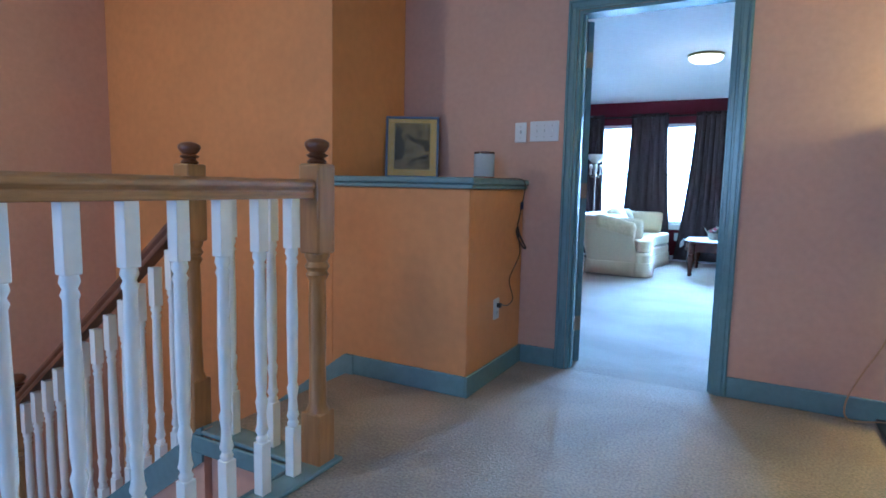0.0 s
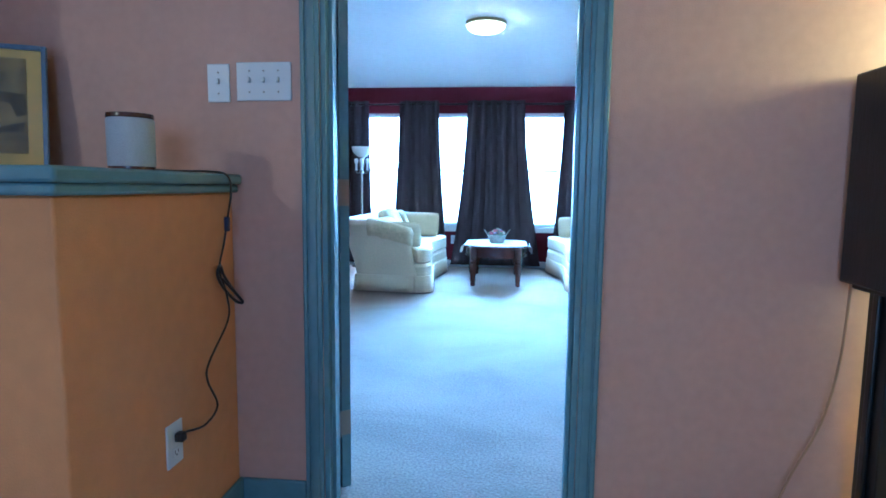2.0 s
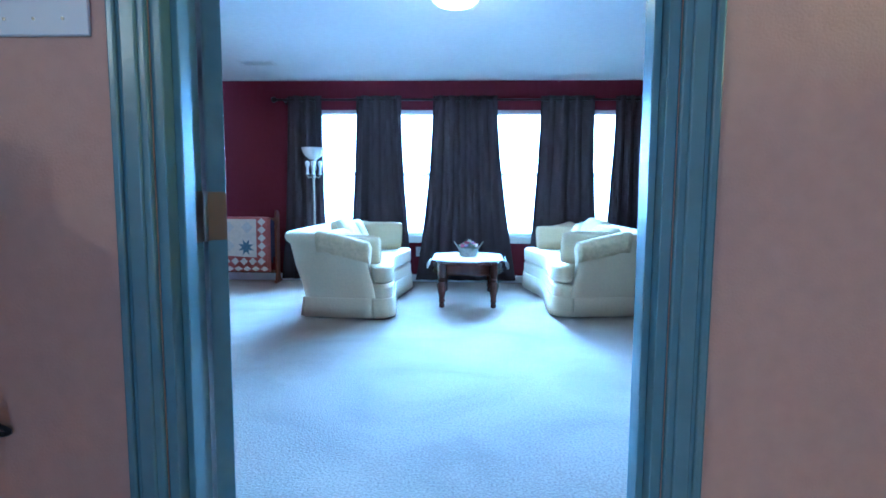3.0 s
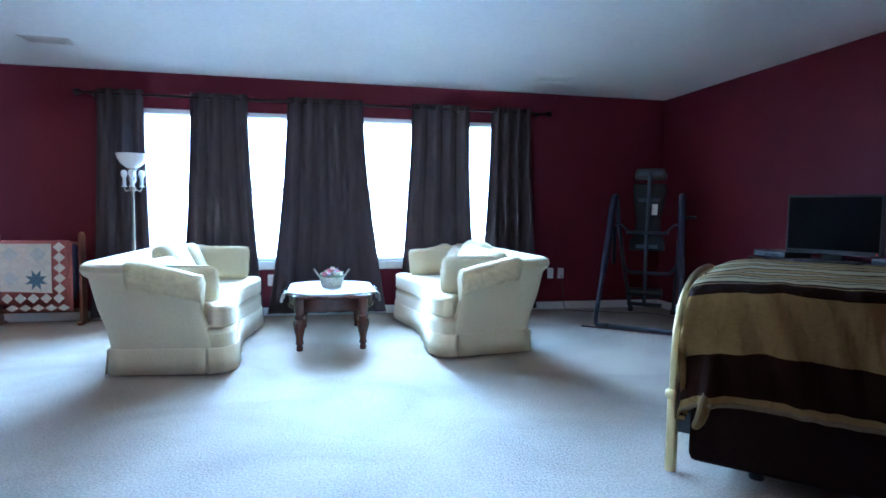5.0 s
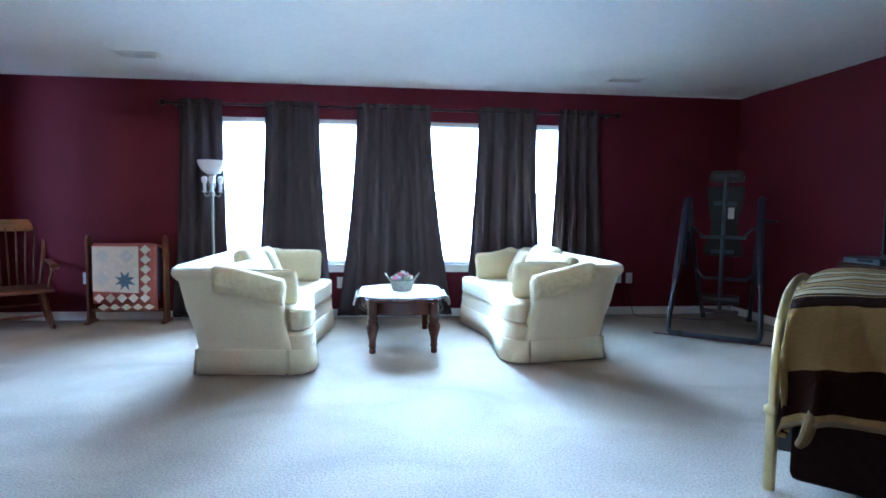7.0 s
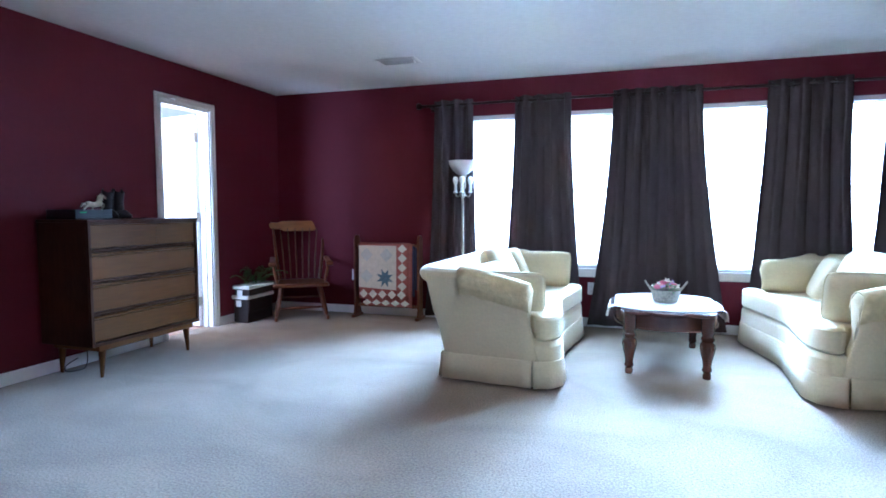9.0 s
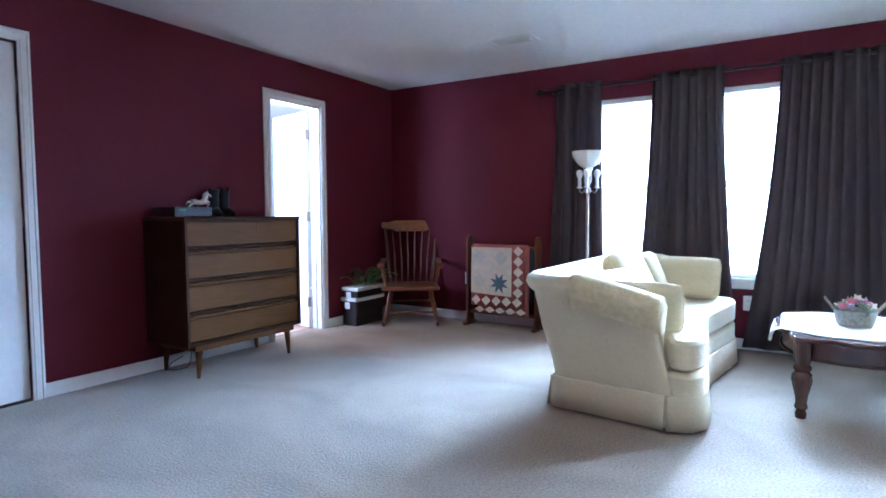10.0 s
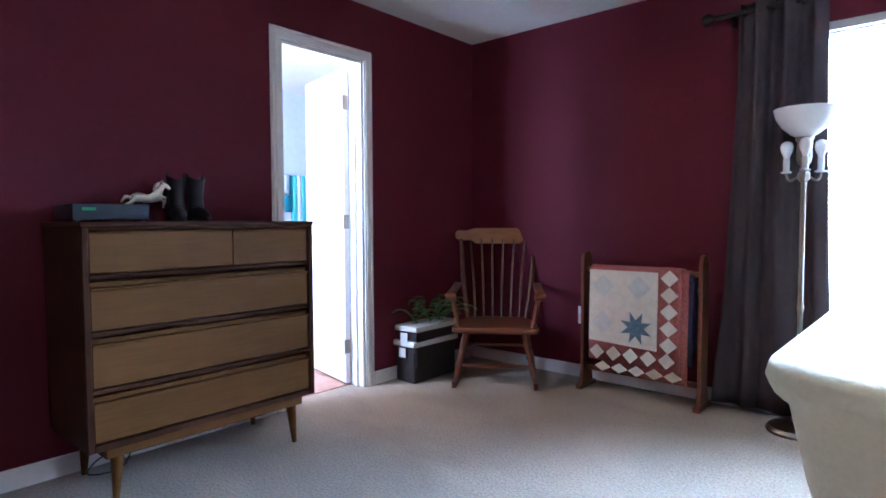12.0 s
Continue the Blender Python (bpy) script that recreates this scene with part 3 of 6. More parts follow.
for S, flip in ((S1, False), (S2, True)):
    sofa(S)
    for i, (x, y, z, a, b, cth, rx, ry, rz) in enumerate(PILLOWS):
        ob = obj("cushion", pillow(a, b, cth, Matrix()), FABRIC, smooth=80)
        ob.matrix_world = S @ pose(x, splay(x, y), z, rx, ry, rz)
        part("piping", tube(pillow_rim(a, b), 0.006, 6, closed=True), ARMCLOTH, ob, smooth=60)
        tagged(ob, "loose cream cushion leaning against the sofa " + ("back" if i < 3 else "arm"), "cushion", "cushions on the sofas")
    # loose cover over the arm nearer the door
    cover = bmesh.new()
    rows = []
    for k in range(10):
        x = 0.16 + 0.43 * k / 9
        back = min(1.0, max(0.0, (0.62 - x) / 0.5))
        h, lean = 0.635 + 0.105 * min(1.0, back * 1.25), 0.025 + 0.115 * back ** 1.3
        y0 = 0.0
        sec = [(lean * 0.9 + 0.022, h - 0.155), (lean * 0.95 + 0.030, h - 0.10), (lean + 0.052, h - 0.05), (lean + 0.042, h + 0.002), (lean - 0.005, h + 0.021), (lean - 0.055, h + 0.018), (lean - 0.100, h - 0.018), (lean * 0.7 - 0.116, h - 0.09)]
        rows.append([(x, -u + y0 + 0.012 * noise.noise(Vector((x * 22, j * 1.3, 2))), z + 0.010 * noise.noise(Vector((x * 18, j, 5)))) for j, (u, z) in enumerate(sec)])
    if flip:
        rows = [[(x, SL - y, z) for x, y, z in r] for r in rows]
    rows = [[(x, splay(x, y), z) for x, y, z in r] for r in rows]
    vv = [[cover.verts.new(p) for p in r] for r in rows]
    for a, b in zip(vv, vv[1:]):
        for j in range(len(a) - 1):
            cover.faces.new((a[j], a[j + 1], b[j + 1], b[j]))
    ob = obj("arm_cover", cover, ARMCLOTH, smooth=80)
    ob.matrix_world = S
    md = ob.modifiers.new("thick", "SOLIDIFY")
    md.thickness = 0.010
    tagged(ob, "cream quilted arm cover laid over the rolled sofa arm", "arm cover", "arm covers")


def table_outline(rx, ry, ear=0.10, notch=0.085, n=144):
    """Bowed sides and ends that meet in rounded ears over the four legs."""
    corner = math.atan2(0.45, 0.243)
    out = []
    for i in range(n):
        a = 2 * math.pi * i / n
        r = (abs(math.cos(a) / rx) ** 2.4 + abs(math.sin(a) / ry) ** 2.4) ** (-1 / 2.4)
        fold = math.atan2(abs(math.sin(a)), abs(math.cos(a)))
        d = math.degrees(fold - corner)
        k = 1 + ear * math.exp(-(d / 8.5) ** 2) - notch * (math.exp(-((d - 15) / 4) ** 2) + math.exp(-((d + 17) / 5) ** 2))
        out.append((r * k * math.cos(a), r * k * math.sin(a)))
    return out


def coffee_table(m):
    t = thing("coffee_table", "dark cherry wood coffee table with turned legs and a scalloped top", "table", m)
    part("tabletop", prism(table_outline(0.385, 0.525), 0.408, 0.432), CHERRY, t, bevel=0.007)
    part("apron", prism(table_outline(0.345, 0.485, 0.03, 0.0), 0.312, 0.408), CHERRY, t, bevel=0.004)
    part("apron_moulding", prism(table_outline(0.357, 0.497, 0.03, 0.0), 0.308, 0.322), CHERRY, t, bevel=0.004)
    prof = [(0.012, 0), (0.020, 0.004), (0.022, 0.03), (0.017, 0.045), (0.026, 0.06), (0.021, 0.085), (0.024, 0.12), (0.034, 0.17), (0.040, 0.21), (0.038, 0.235), (0.027, 0.25), (0.034, 0.262), (0.034, 0.275), (0.026, 0.285), (0.030, 0.30), (0.034, 0.31), (0.034, 0.408)]
    for sx in (-1, 1):
        for sy in (-1, 1):
            bm = lathe([(r * 1.25, z) for r, z in prof], 24, pose(0.243 * sx, 0.45 * sy, 0))
            for v in bm.verts:
                # carved flutes round the swelling
                if 0.13 < v.co.z < 0.24:
                    cx_, cy_ = 0.243 * sx, 0.45 * sy
                    a = math.atan2(v.co.y - cy_, v.co.x - cx_)
                    g = 1 - 0.09 * (0.5 + 0.5 * math.cos(12 * a))
                    v.co.x, v.co.y = cx_ + (v.co.x - cx_) * g, cy_ + (v.co.y - cy_) * g
            part("leg", bm, CHERRY, t, smooth=50)
    return t


coffee_table(pose(4.024, 5.90, 0))
# cloth on the table: a runner whose ends hang over the edge
bm = bmesh.new()
rows = []
for i in range(25):
    x = -0.46 + 0.92 * i / 24
    row = []
    for j in range(13):
        v = -1 + 2 * j / 12
        y = v * (0.44 + 0.010 * math.sin(x * 30)) * (1 - 0.55 * min(1.0, abs(x) / 0.42) ** 2.4) * (1.0 if abs(x) < 0.38 else 1 - 0.25 * ((abs(x) - 0.38) / 0.08) ** 1.5)
        z = 0.4345
        if abs(x) > 0.36:
            d = abs(x) - 0.36
            xx = 0.36 + 0.045 * (1 - math.exp(-d * 25))
            z -= d * 1.05 + 0.01 * math.sin(v * 9)
            row.append(bm.verts.new((math.copysign(xx + 0.008 * math.sin(v * 11), x), y, z)))
        else:
            row.append(bm.verts.new((x, y, z + 0.001 * noise.noise(Vector((x * 9, y * 9, 1))))))
    rows.append(row)
for a, b in zip(rows, rows[1:]):
    for j in range(12):
        bm.faces.new((a[j], a[j + 1], b[j + 1], b[j]))
ob = obj("tablecloth", bm, LINEN, smooth=80)
ob.location = (4.024, 5.90, 0)
md = ob.modifiers.new("thick", "SOLIDIFY")
md.thickness, md.offset = 0.002, 1
tagged(ob, "white linen runner draped over the coffee table", "tablecloth")

FL = [mat("pink_petal", (0.62, 0.16, 0.24), 0.7), mat("cream_petal", (0.75, 0.70, 0.58), 0.7), mat("lilac_petal", (0.42, 0.33, 0.60), 0.7), mat("sage_leaf", (0.20, 0.30, 0.17), 0.7)]
WIRE = mat("grey_woven_wire", (0.30, 0.27, 0.22), 0.5, 0.3, var=0.3, scale=60, bump=0.6, bscale=150)
fb = thing("flower_basket", "small woven grey basket of pink, lilac and cream silk flowers", "flower basket", pose(4.03, 5.90, 0.437))
part("basket", lathe([(0.075, 0.0), (0.082, 0.002), (0.092, 0.03), (0.104, 0.085), (0.108, 0.092), (0.100, 0.088), (0.08, 0.03)], 24), WIRE, fb, smooth=50)
for s in (-1, 1):
    part("handle", tube(bend([(0.10 * s, 0.025, 0.085), (0.135 * s, 0.015, 0.135), (0.145 * s, 0, 0.15), (0.135 * s, -0.015, 0.135), (0.10 * s, -0.025, 0.085)]), 0.006, 8), WIRE, fb, smooth=60)
rnd = random.Random(5)
for i in range(34):
    a, r = rnd.uniform(0, 6.28), 0.10 * math.sqrt(rnd.random())
    m = pose(r * math.cos(a), r * math.sin(a), 0.095 + 0.05 * (1 - r / 0.1) + rnd.uniform(-0.01, 0.015), rnd.uniform(-45, 45), rnd.uniform(-45, 45), rnd.uniform(0, 360))
    bm = bmesh.new()
    kind = rnd.choice((0, 0, 1, 1, 2, 3, 3))
    for q in range(5):
        b = 2 * math.pi * q / 5
        L = 0.030 if kind != 3 else 0.045
        w = 0.011 if kind != 3 else 0.008
        pts = [(0, 0, 0), (L * 0.55, w, 0.006), (L, 0, 0.010), (L * 0.55, -w, 0.006)]
        bm.faces.new([bm.verts.new(m @ Matrix.Rotation(b, 4, "Z") @ Vector(p)) for p in pts])
    part("leaf" if kind == 3 else "flower", bm, FL[kind], fb)

# floor lamp
fl = thing("floor_lamp", "unlit nickel torchiere floor lamp with white glass bowl and bulbs", "floor lamp", pose(2.225, 6.765, 0))
MILK = mat("milk_glass", (0.86, 0.86, 0.85), 0.25, var=0.02)
part("base", lathe([(0.135, 0), (0.137, 0.012), (0.125, 0.03), (0.09, 0.04), (0.03, 0.052), (0.018, 0.075)], 32), NICKEL, fl, smooth=40)
part("pole", lathe([(0.012, 0.07), (0.012, 0.60), (0.016, 0.61), (0.016, 0.63), (0.012, 0.64), (0.0115, 1.24)], 16), NICKEL, fl, smooth=40)
part("hub", lathe([(0.013, 1.235), (0.026, 1.25), (0.028, 1.275), (0.018, 1.29), (0.016, 1.31), (0.030, 1.33), (0.034, 1.35), (0.032, 1.43), (0.040, 1.44), (0.040, 1.452), (0.01, 1.456)], 20), NICKEL, fl, smooth=40)
part("bowl", lathe([(0.035, 1.452), (0.06, 1.465), (0.098, 1.50), (0.125, 1.545), (0.136, 1.588), (0.132, 1.588), (0.118, 1.545), (0.09, 1.505), (0.03, 1.47)], 36), MILK, fl, smooth=60)
for k in range(3):
    a = radians(-18 + 120 * k + 180)
    u = Vector((math.cos(a), math.sin(a), 0))
    arm = part("arm", tube(bend([Vector((0, 0, 1.262)), u * 0.03 + Vector((0, 0, 1.258)), u * 0.062 + Vector((0, 0, 1.243)), u * 0.08 + Vector((0, 0, 1.262)), u * 0.083 + Vector((0, 0, 1.285))], 4), 0.006, 8), NICKEL, fl, smooth=60)
    p = Matrix.Translation(u * 0.083)
    part("socket", lathe([(0.022, 1.283), (0.026, 1.29), (0.014, 1.294), (0.015, 1.35), (0.013, 1.352)], 14, p), PLASTIC, arm, smooth=40)
    part("light_bulb", lathe([(0.012, 1.352), (0.016, 1.368), (0.026, 1.39), (0.029, 1.41), (0.024, 1.43), (0.008, 1.44)], 16, p), MILK, arm, smooth=60)

# quilt rack and quilt
qr = thing("quilt_rack", "stained wooden quilt rack with rounded end boards", "quilt rack", pose(1.405, 6.83, 0))
for s in (-1, 1):
    x = 0.352 * s
    prof = [(-0.075, 0.0), (0.075, 0.0), (0.075, 0.05), (0.058, 0.12), (0.058, 0.76)] + [(0.058 * math.cos(a * math.pi / 12), 0.80 + 0.06 * math.sin(a * math.pi / 12)) for a in range(13)] + [(-0.058, 0.76), (-0.058, 0.12), (-0.075, 0.05)]
    bm = prism([(y, z) for y, z in prof], x - 0.011, x + 0.011, m=Matrix(((0, 0, 1, 0), (1, 0, 0, 0), (0, 1, 0, 0), (0, 0, 0, 1))))
    part("end_board", bm, MAPLE, qr, bevel=0.004)
    part("foot", box((x - 0.02, x + 0.02, -0.105, 0.105, 0.0, 0.03)), MAPLE, qr, bevel=0.006)
for y, z in ((-0.02, 0.755), (0.035, 0.66), (0.0, 0.13)):
    part("rail", box((-0.341, 0.341, y - 0.009, y + 0.009, z - 0.02, z + 0.012)), MAPLE, qr, bevel=0.004)
QW = mat("quilt_cream_cotton", (0.72, 0.67, 0.58), 0.9, var=0.07, scale=30, bump=0.8, bscale=35)
QR = mat("quilt_red_print", (0.42, 0.13, 0.11), 0.9, var=0.25, scale=90, bump=0.6, bscale=60)
QB = mat("quilt_blue_print", (0.12, 0.20, 0.27), 0.9, var=0.25, scale=80, bump=0.6, bscale=60)
QN = mat("quilt_navy_print", (0.035, 0.035, 0.08), 0.9, var=0.5, scale=120)
QL = mat("quilt_pale_blue", (0.60, 0.61, 0.58), 0.9, var=0.08, scale=30, bump=0.6, bscale=40)
quilt = thing("quilt", "folded patchwork quilt with blue star and red border on rack", "quilt", pose(1.405, 6.83, 0))


def drape(x0, x1, zb, yo, material, name, top=0.782, back=0.30):
    bm = bmesh.new()
    sec = [(-yo - 0.012, zb), (-yo - 0.008, zb + 0.15), (-yo - 0.004, 0.5), (-yo, 0.70), (-yo + 0.006, top - 0.022), (-yo + 0.022, top - 0.003), (-0.012, top), (0.01, top - 0.006), (0.022, top - 0.05), (0.026, back + 0.1), (0.03, back)]
    n = 16
    grid = [[bm.verts.new((x0 + (x1 - x0) * i / n, y + 0.004 * noise.noise(Vector((i * 0.5, j * 0.8, yo * 90))), z + 0.006 * noise.noise(Vector((i * 0.4, yo * 50, 7))) * (1 if j < 2 else 0.5))) for i in range(n + 1)] for j, (y, z) in enumerate(sec)]
    for a, b in zip(grid, grid[1:]):
        for i in range(n):
            bm.faces.new((a[i], a[i + 1], b[i + 1], b[i]))
    p = part(name, bm, material, quilt, smooth=80)
    md = p.modifiers.new("thick", "SOLIDIFY")
    md.thickness = 0.012
    return p


drape(-0.225, 0.285, 0.13, 0.046, QR, "under_fold", top=0.772)
drape(-0.295, 0.25, 0.205, 0.066, QR, "top_fold")
drape(0.14, 0.31, 0.24, 0.04, QN, "navy_fold", top=0.766)


def patch(pts, material, yo, name="patch"):
    """A flat sewn patch; pts are (x, z) on the front of the quilt."""
    bm = bmesh.new()
    lo = [bm.verts.new((x, -yo - 0.012 - 0.014 * max(0, (0.62 - z)) / 0.5, z)) for x, z in pts]
    hi = [bm.verts.new((x, -yo - 0.018 - 0.014 * max(0, (0.62 - z)) / 0.5, z)) for x, z in pts]
    k = len(pts)
    bm.faces.new(hi)
    for i in range(k):
        bm.faces.new((lo[i], lo[(i + 1) % k], hi[(i + 1) % k], hi[i]))
    return part(name, bm, material, quilt)


YQ = 0.066
patch([(-0.288, 0.325), (0.128, 0.305), (0.128, 0.755), (-0.288, 0.755)], QW, YQ, "panel")
cx, cz, R0, R1 = 0.005, 0.425, 0.098, 0.046
for q in range(8):
    a = math.pi * q / 4 + 0.39
    d = math.pi / 8
    patch([(cx, cz), (cx + R1 * math.cos(a - d), cz + R1 * math.sin(a - d)), (cx + R0 * math.cos(a), cz + R0 * math.sin(a)), (cx + R1 * math.cos(a + d), cz + R1 * math.sin(a + d))], QB, YQ + 0.004, "star_point")
for px_, pz_ in ((-0.20, 0.66), (0.02, 0.66), (-0.20, 0.44)):
    patch([(px_ - 0.07, pz_), (px_, pz_ - 0.07), (px_ + 0.07, pz_), (px_, pz_ + 0.07)], QL, YQ + 0.003)
for k in range(5):
    x = -0.235 + k * 0.105
    patch([(x - 0.047, 0.257), (x, 0.212), (x + 0.047, 0.257), (x, 0.302)], QW, YQ)
    patch([(x - 0.02, 0.165), (x + 0.03, 0.137), (x + 0.08, 0.165), (x + 0.03, 0.198)], QW, 0.046)
for k in range(5):
    z = 0.345 + k * 0.095
    patch([(0.143, z), (0.192, z - 0.046), (0.241, z), (0.192, z + 0.046)], QW, YQ)

# dresser
dr = thing("dresser", "walnut mid-century dresser with four drawer rows on splayed legs", "dresser", pose(0.02, 4.19, 0))
X, Y, Z0, Z1 = 0.45, 0.975, 0.222, 1.037
for ya in (0.0, Y - 0.02):
    part("side_panel", box((0, X - 0.02, ya, ya + 0.02, Z0, Z1)), WOODSIDE, dr, bevel=0.003)
part("bottom_panel", box((0, X - 0.02, 0.02, Y - 0.02, Z0, Z0 + 0.02)), WOODSIDE, dr)
part("back_panel", box((0, 0.012, 0.02, Y - 0.02, Z0 + 0.02, Z1)), WOODSIDE, dr)
part("carcass", box((0.012, X - 0.09, 0.02, Y - 0.02, Z0 + 0.02, Z1 - 0.03)), WOODSIDE, dr)
part("top", box((0, X + 0.004, -0.004, Y + 0.004, Z1, Z1 + 0.018)), WOODSIDE, dr, bevel=0.004)
part("face_frame", box((X - 0.02, X, 0, 0.022, Z0, Z1), (X - 0.02, X, Y - 0.022, Y, Z0, Z1), (X - 0.02, X, 0.022, Y - 0.022, Z0, Z0 + 0.025), (X - 0.02, X, 0.022, Y - 0.022, Z1 - 0.012, Z1)), WOODSIDE, dr, bevel=0.003)
for k, (za, zb) in enumerate(((0.868, 1.022), (0.662, 0.806), (0.452, 0.600), (0.252, 0.388))):
    spans = [(0.026, 0.572), (0.574, Y - 0.026)] if k == 0 else [(0.026, Y - 0.026)]
    for ya, yb in spans:
        d = part("drawer", box((X - 0.09, X - 0.012, ya, yb, za, zb)), WOOD, dr, bevel=0.003)
        # lip pull along the upper edge
        part("lip_pull", box((X - 0.03, X - 0.002, ya, yb, zb + 0.0, zb + 0.012), (X - 0.05, X - 0.026, ya, yb, zb + 0.012, zb + 0.03)) if k else box((X - 0.014, X - 0.006, ya, yb, zb - 0.012, zb - 0.002)), WOOD, d, bevel=0.003)
    if k < 3:
        part("rail", box((X - 0.03, X - 0.006, 0.022, Y - 0.022, za - 0.02, za - 0.004)), WOODSIDE, dr, bevel=0.003)
part("base_rail", box((X - 0.05, X - 0.015, 0.06, Y - 0.06, Z0 - 0.04, Z0), (0.03, 0.06, 0.06, Y - 0.06, Z0 - 0.04, Z0), (0.06, X - 0.05, 0.06, 0.09, Z0 - 0.04, Z0), (0.06, X - 0.05, Y - 0.09, Y - 0.06, Z0 - 0.04, Z0)), WOOD, dr, bevel=0.006)
for lx, ly, fx, fy in ((X - 0.045, 0.11, 0.405, 0.10), (X - 0.045, Y - 0.11, 0.405, 0.885), (0.05, 0.11, 0.04, 0.105), (0.05, Y - 0.11, 0.04, 0.885)):
    part("leg", tube([(lx, ly, Z0 - 0.01), (lx + (fx - lx) * 0.4, ly + (fy - ly) * 0.4, 0.14), (fx, fy, 0.0)], [0.026, 0.021, 0.011], 14), WOOD, dr, smooth=60)

TOPZ = Z1 + 0.018
rec = thing("cable_box", "black and silver cable receiver with a green clock display", "receiver", pose(0.24, 4.335, TOPZ, 0, 0, -4))
part("case", box((-0.15, 0.13, -0.13, 0.13, 0.006, 0.066)), BLACK, rec, bevel=0.004)
part("front_panel", box((0.13, 0.136, -0.13, 0.13, 0.006, 0.066), (0.136, 0.139, -0.122, 0.122, 0.012, 0.03)), mat("silver_plastic", (0.02, 0.022, 0.03), 0.4, 0.2), rec, bevel=0.003)
part("clock_display", box((0.136, 0.138, -0.10, -0.055, 0.042, 0.052)), glow("green_display", (0.02, 0.25, 0.08), 0.02), rec)
for sx in (-0.12, 0.1):
    for sy in (-0.11, 0.11):
        part("foot", lathe([(0.012, 0), (0.012, 0.007)], 10, pose(sx, sy, 0)), BLACK, rec)

# carousel horse: one carved shape
IVORY = mat("painted_ivory", (0.62, 0.55, 0.44), 0.45, var=0.12, scale=60)
bm = bmesh.new()
tube(bend([(0, -0.055, 0.085), (0, -0.03, 0.094), (0, 0.01, 0.088), (0, 0.045, 0.098), (0, 0.062, 0.112)], 4), [0.012, 0.017, 0.020, 0.021, 0.021, 0.020, 0.019, 0.018, 0.018, 0.019, 0.020, 0.022, 0.023, 0.022, 0.020, 0.018, 0.015], 12, bm)
tube(bend([(0, 0.05, 0.108), (0, 0.066, 0.135), (0, 0.078, 0.152)], 4), [0.019, 0.018, 0.017, 0.016, 0.015, 0.014, 0.013, 0.012, 0.011], 10, bm)
tube([(0, 0.070, 0.156), (0, 0.092, 0.146), (0, 0.106, 0.134)], [0.010, 0.010, 0.007], 8, bm)
for x in (-0.009, 0.009):
    tube([(x, 0.055, 0.098), (x, 0.082, 0.085 + x), (x, 0.078, 0.058 + x)], [0.009, 0.006, 0.004], 8, bm)
    tube([(x, -0.048, 0.085), (x, -0.066, 0.062 + x), (x, -0.088, 0.050 + x)], [0.011, 0.006, 0.004], 8, bm)
    tube([(x, 0.072, 0.16), (x, 0.07, 0.172)], [0.004, 0.001], 6, bm)
tube(bend([(0, -0.058, 0.09), (0, -0.082, 0.094), (0, -0.10, 0.07)], 3), [0.006, 0.007, 0.008, 0.008, 0.006, 0.004, 0.002], 6, bm)
tube(bend([(0, 0.062, 0.16), (0, 0.045, 0.145), (0, 0.035, 0.12)], 3), [0.004, 0.007, 0.008, 0.008, 0.007, 0.005, 0.002], 6, bm)
tube([(0, -0.005, 0.0), (0, -0.005, 0.08)], 0.004, 8, bm)
ob = obj("horse_figurine", bm, IVORY, smooth=60)
ob.location = (0.10, 4.555, TOPZ + 0.012)
tagged(ob, "small ivory and gold carousel horse figurine", "figurine")
ob = obj("figurine_stand", lathe([(0.045, 0), (0.046, 0.006), (0.035, 0.012)], 20), CHERRY, smooth=40)
ob.location = (0.10, 4.55, TOPZ)
tagged(ob, "round dark wooden stand under a horse figurine", "stand")

LEATHER = mat("black_leather", (0.008, 0.007, 0.008), 0.38, spec=0.3, var=0.3, scale=40, bump=0.3, bscale=80)


def boot(m):
    t = thing("boot", "small black leather cowboy boot standing on the dresser", "boot", m, "pair of boots")
    n = 20
    prof = [(0.034, 0.03), (0.037, 0.07), (0.034, 0.105), (0.038, 0.155), (0.044, 0.20), (0.040, 0.20), (0.032, 0.12)]
    shaft = lathe(prof, n)
    for v in shaft.verts:
        # the rim dips front and back and rises at the sides
        if v.co.z > 0.19:
            v.co.z += 0.018 * (abs(v.co.y) / 0.044) ** 2 - 0.010
    part("shaft", shaft, LEATHER, t, smooth=60)
    part("vamp", tube(bend([(-0.033, 0, 0.035), (0.0, 0, 0.042), (0.047, 0, 0.033), (0.088, 0, 0.020), (0.118, 0, 0.014)], 3), [0.026, 0.031, 0.035, 0.036, 0.035, 0.033, 0.032, 0.030, 0.026, 0.022, 0.018, 0.013, 0.006], 14), LEATHER, t, smooth=60)
    part("heel", lathe([(0.023, 0), (0.028, 0.026)], 12, pose(-0.032, 0, 0)), LEATHER, t)
    part("sole", prism([(-0.024, -0.028), (0.06, -0.030), (0.118, -0.009), (0.118, 0.009), (0.06, 0.030), (-0.024, 0.028)], 0.0, 0.007), LEATHER, t)
    for sy in (-1, 1):
        part("pull_strap", box((-0.008, 0.008, 0.036 * sy - 0.003, 0.036 * sy + 0.003, 0.17, 0.222)), LEATHER, t, bevel=0.002)
    return t


b0 = boot(pose(0.085, 4.695, TOPZ, 0, 0, -12))
copy_thing(b0, pose(0.085, 4.785, TOPZ, 0, 0, 4))

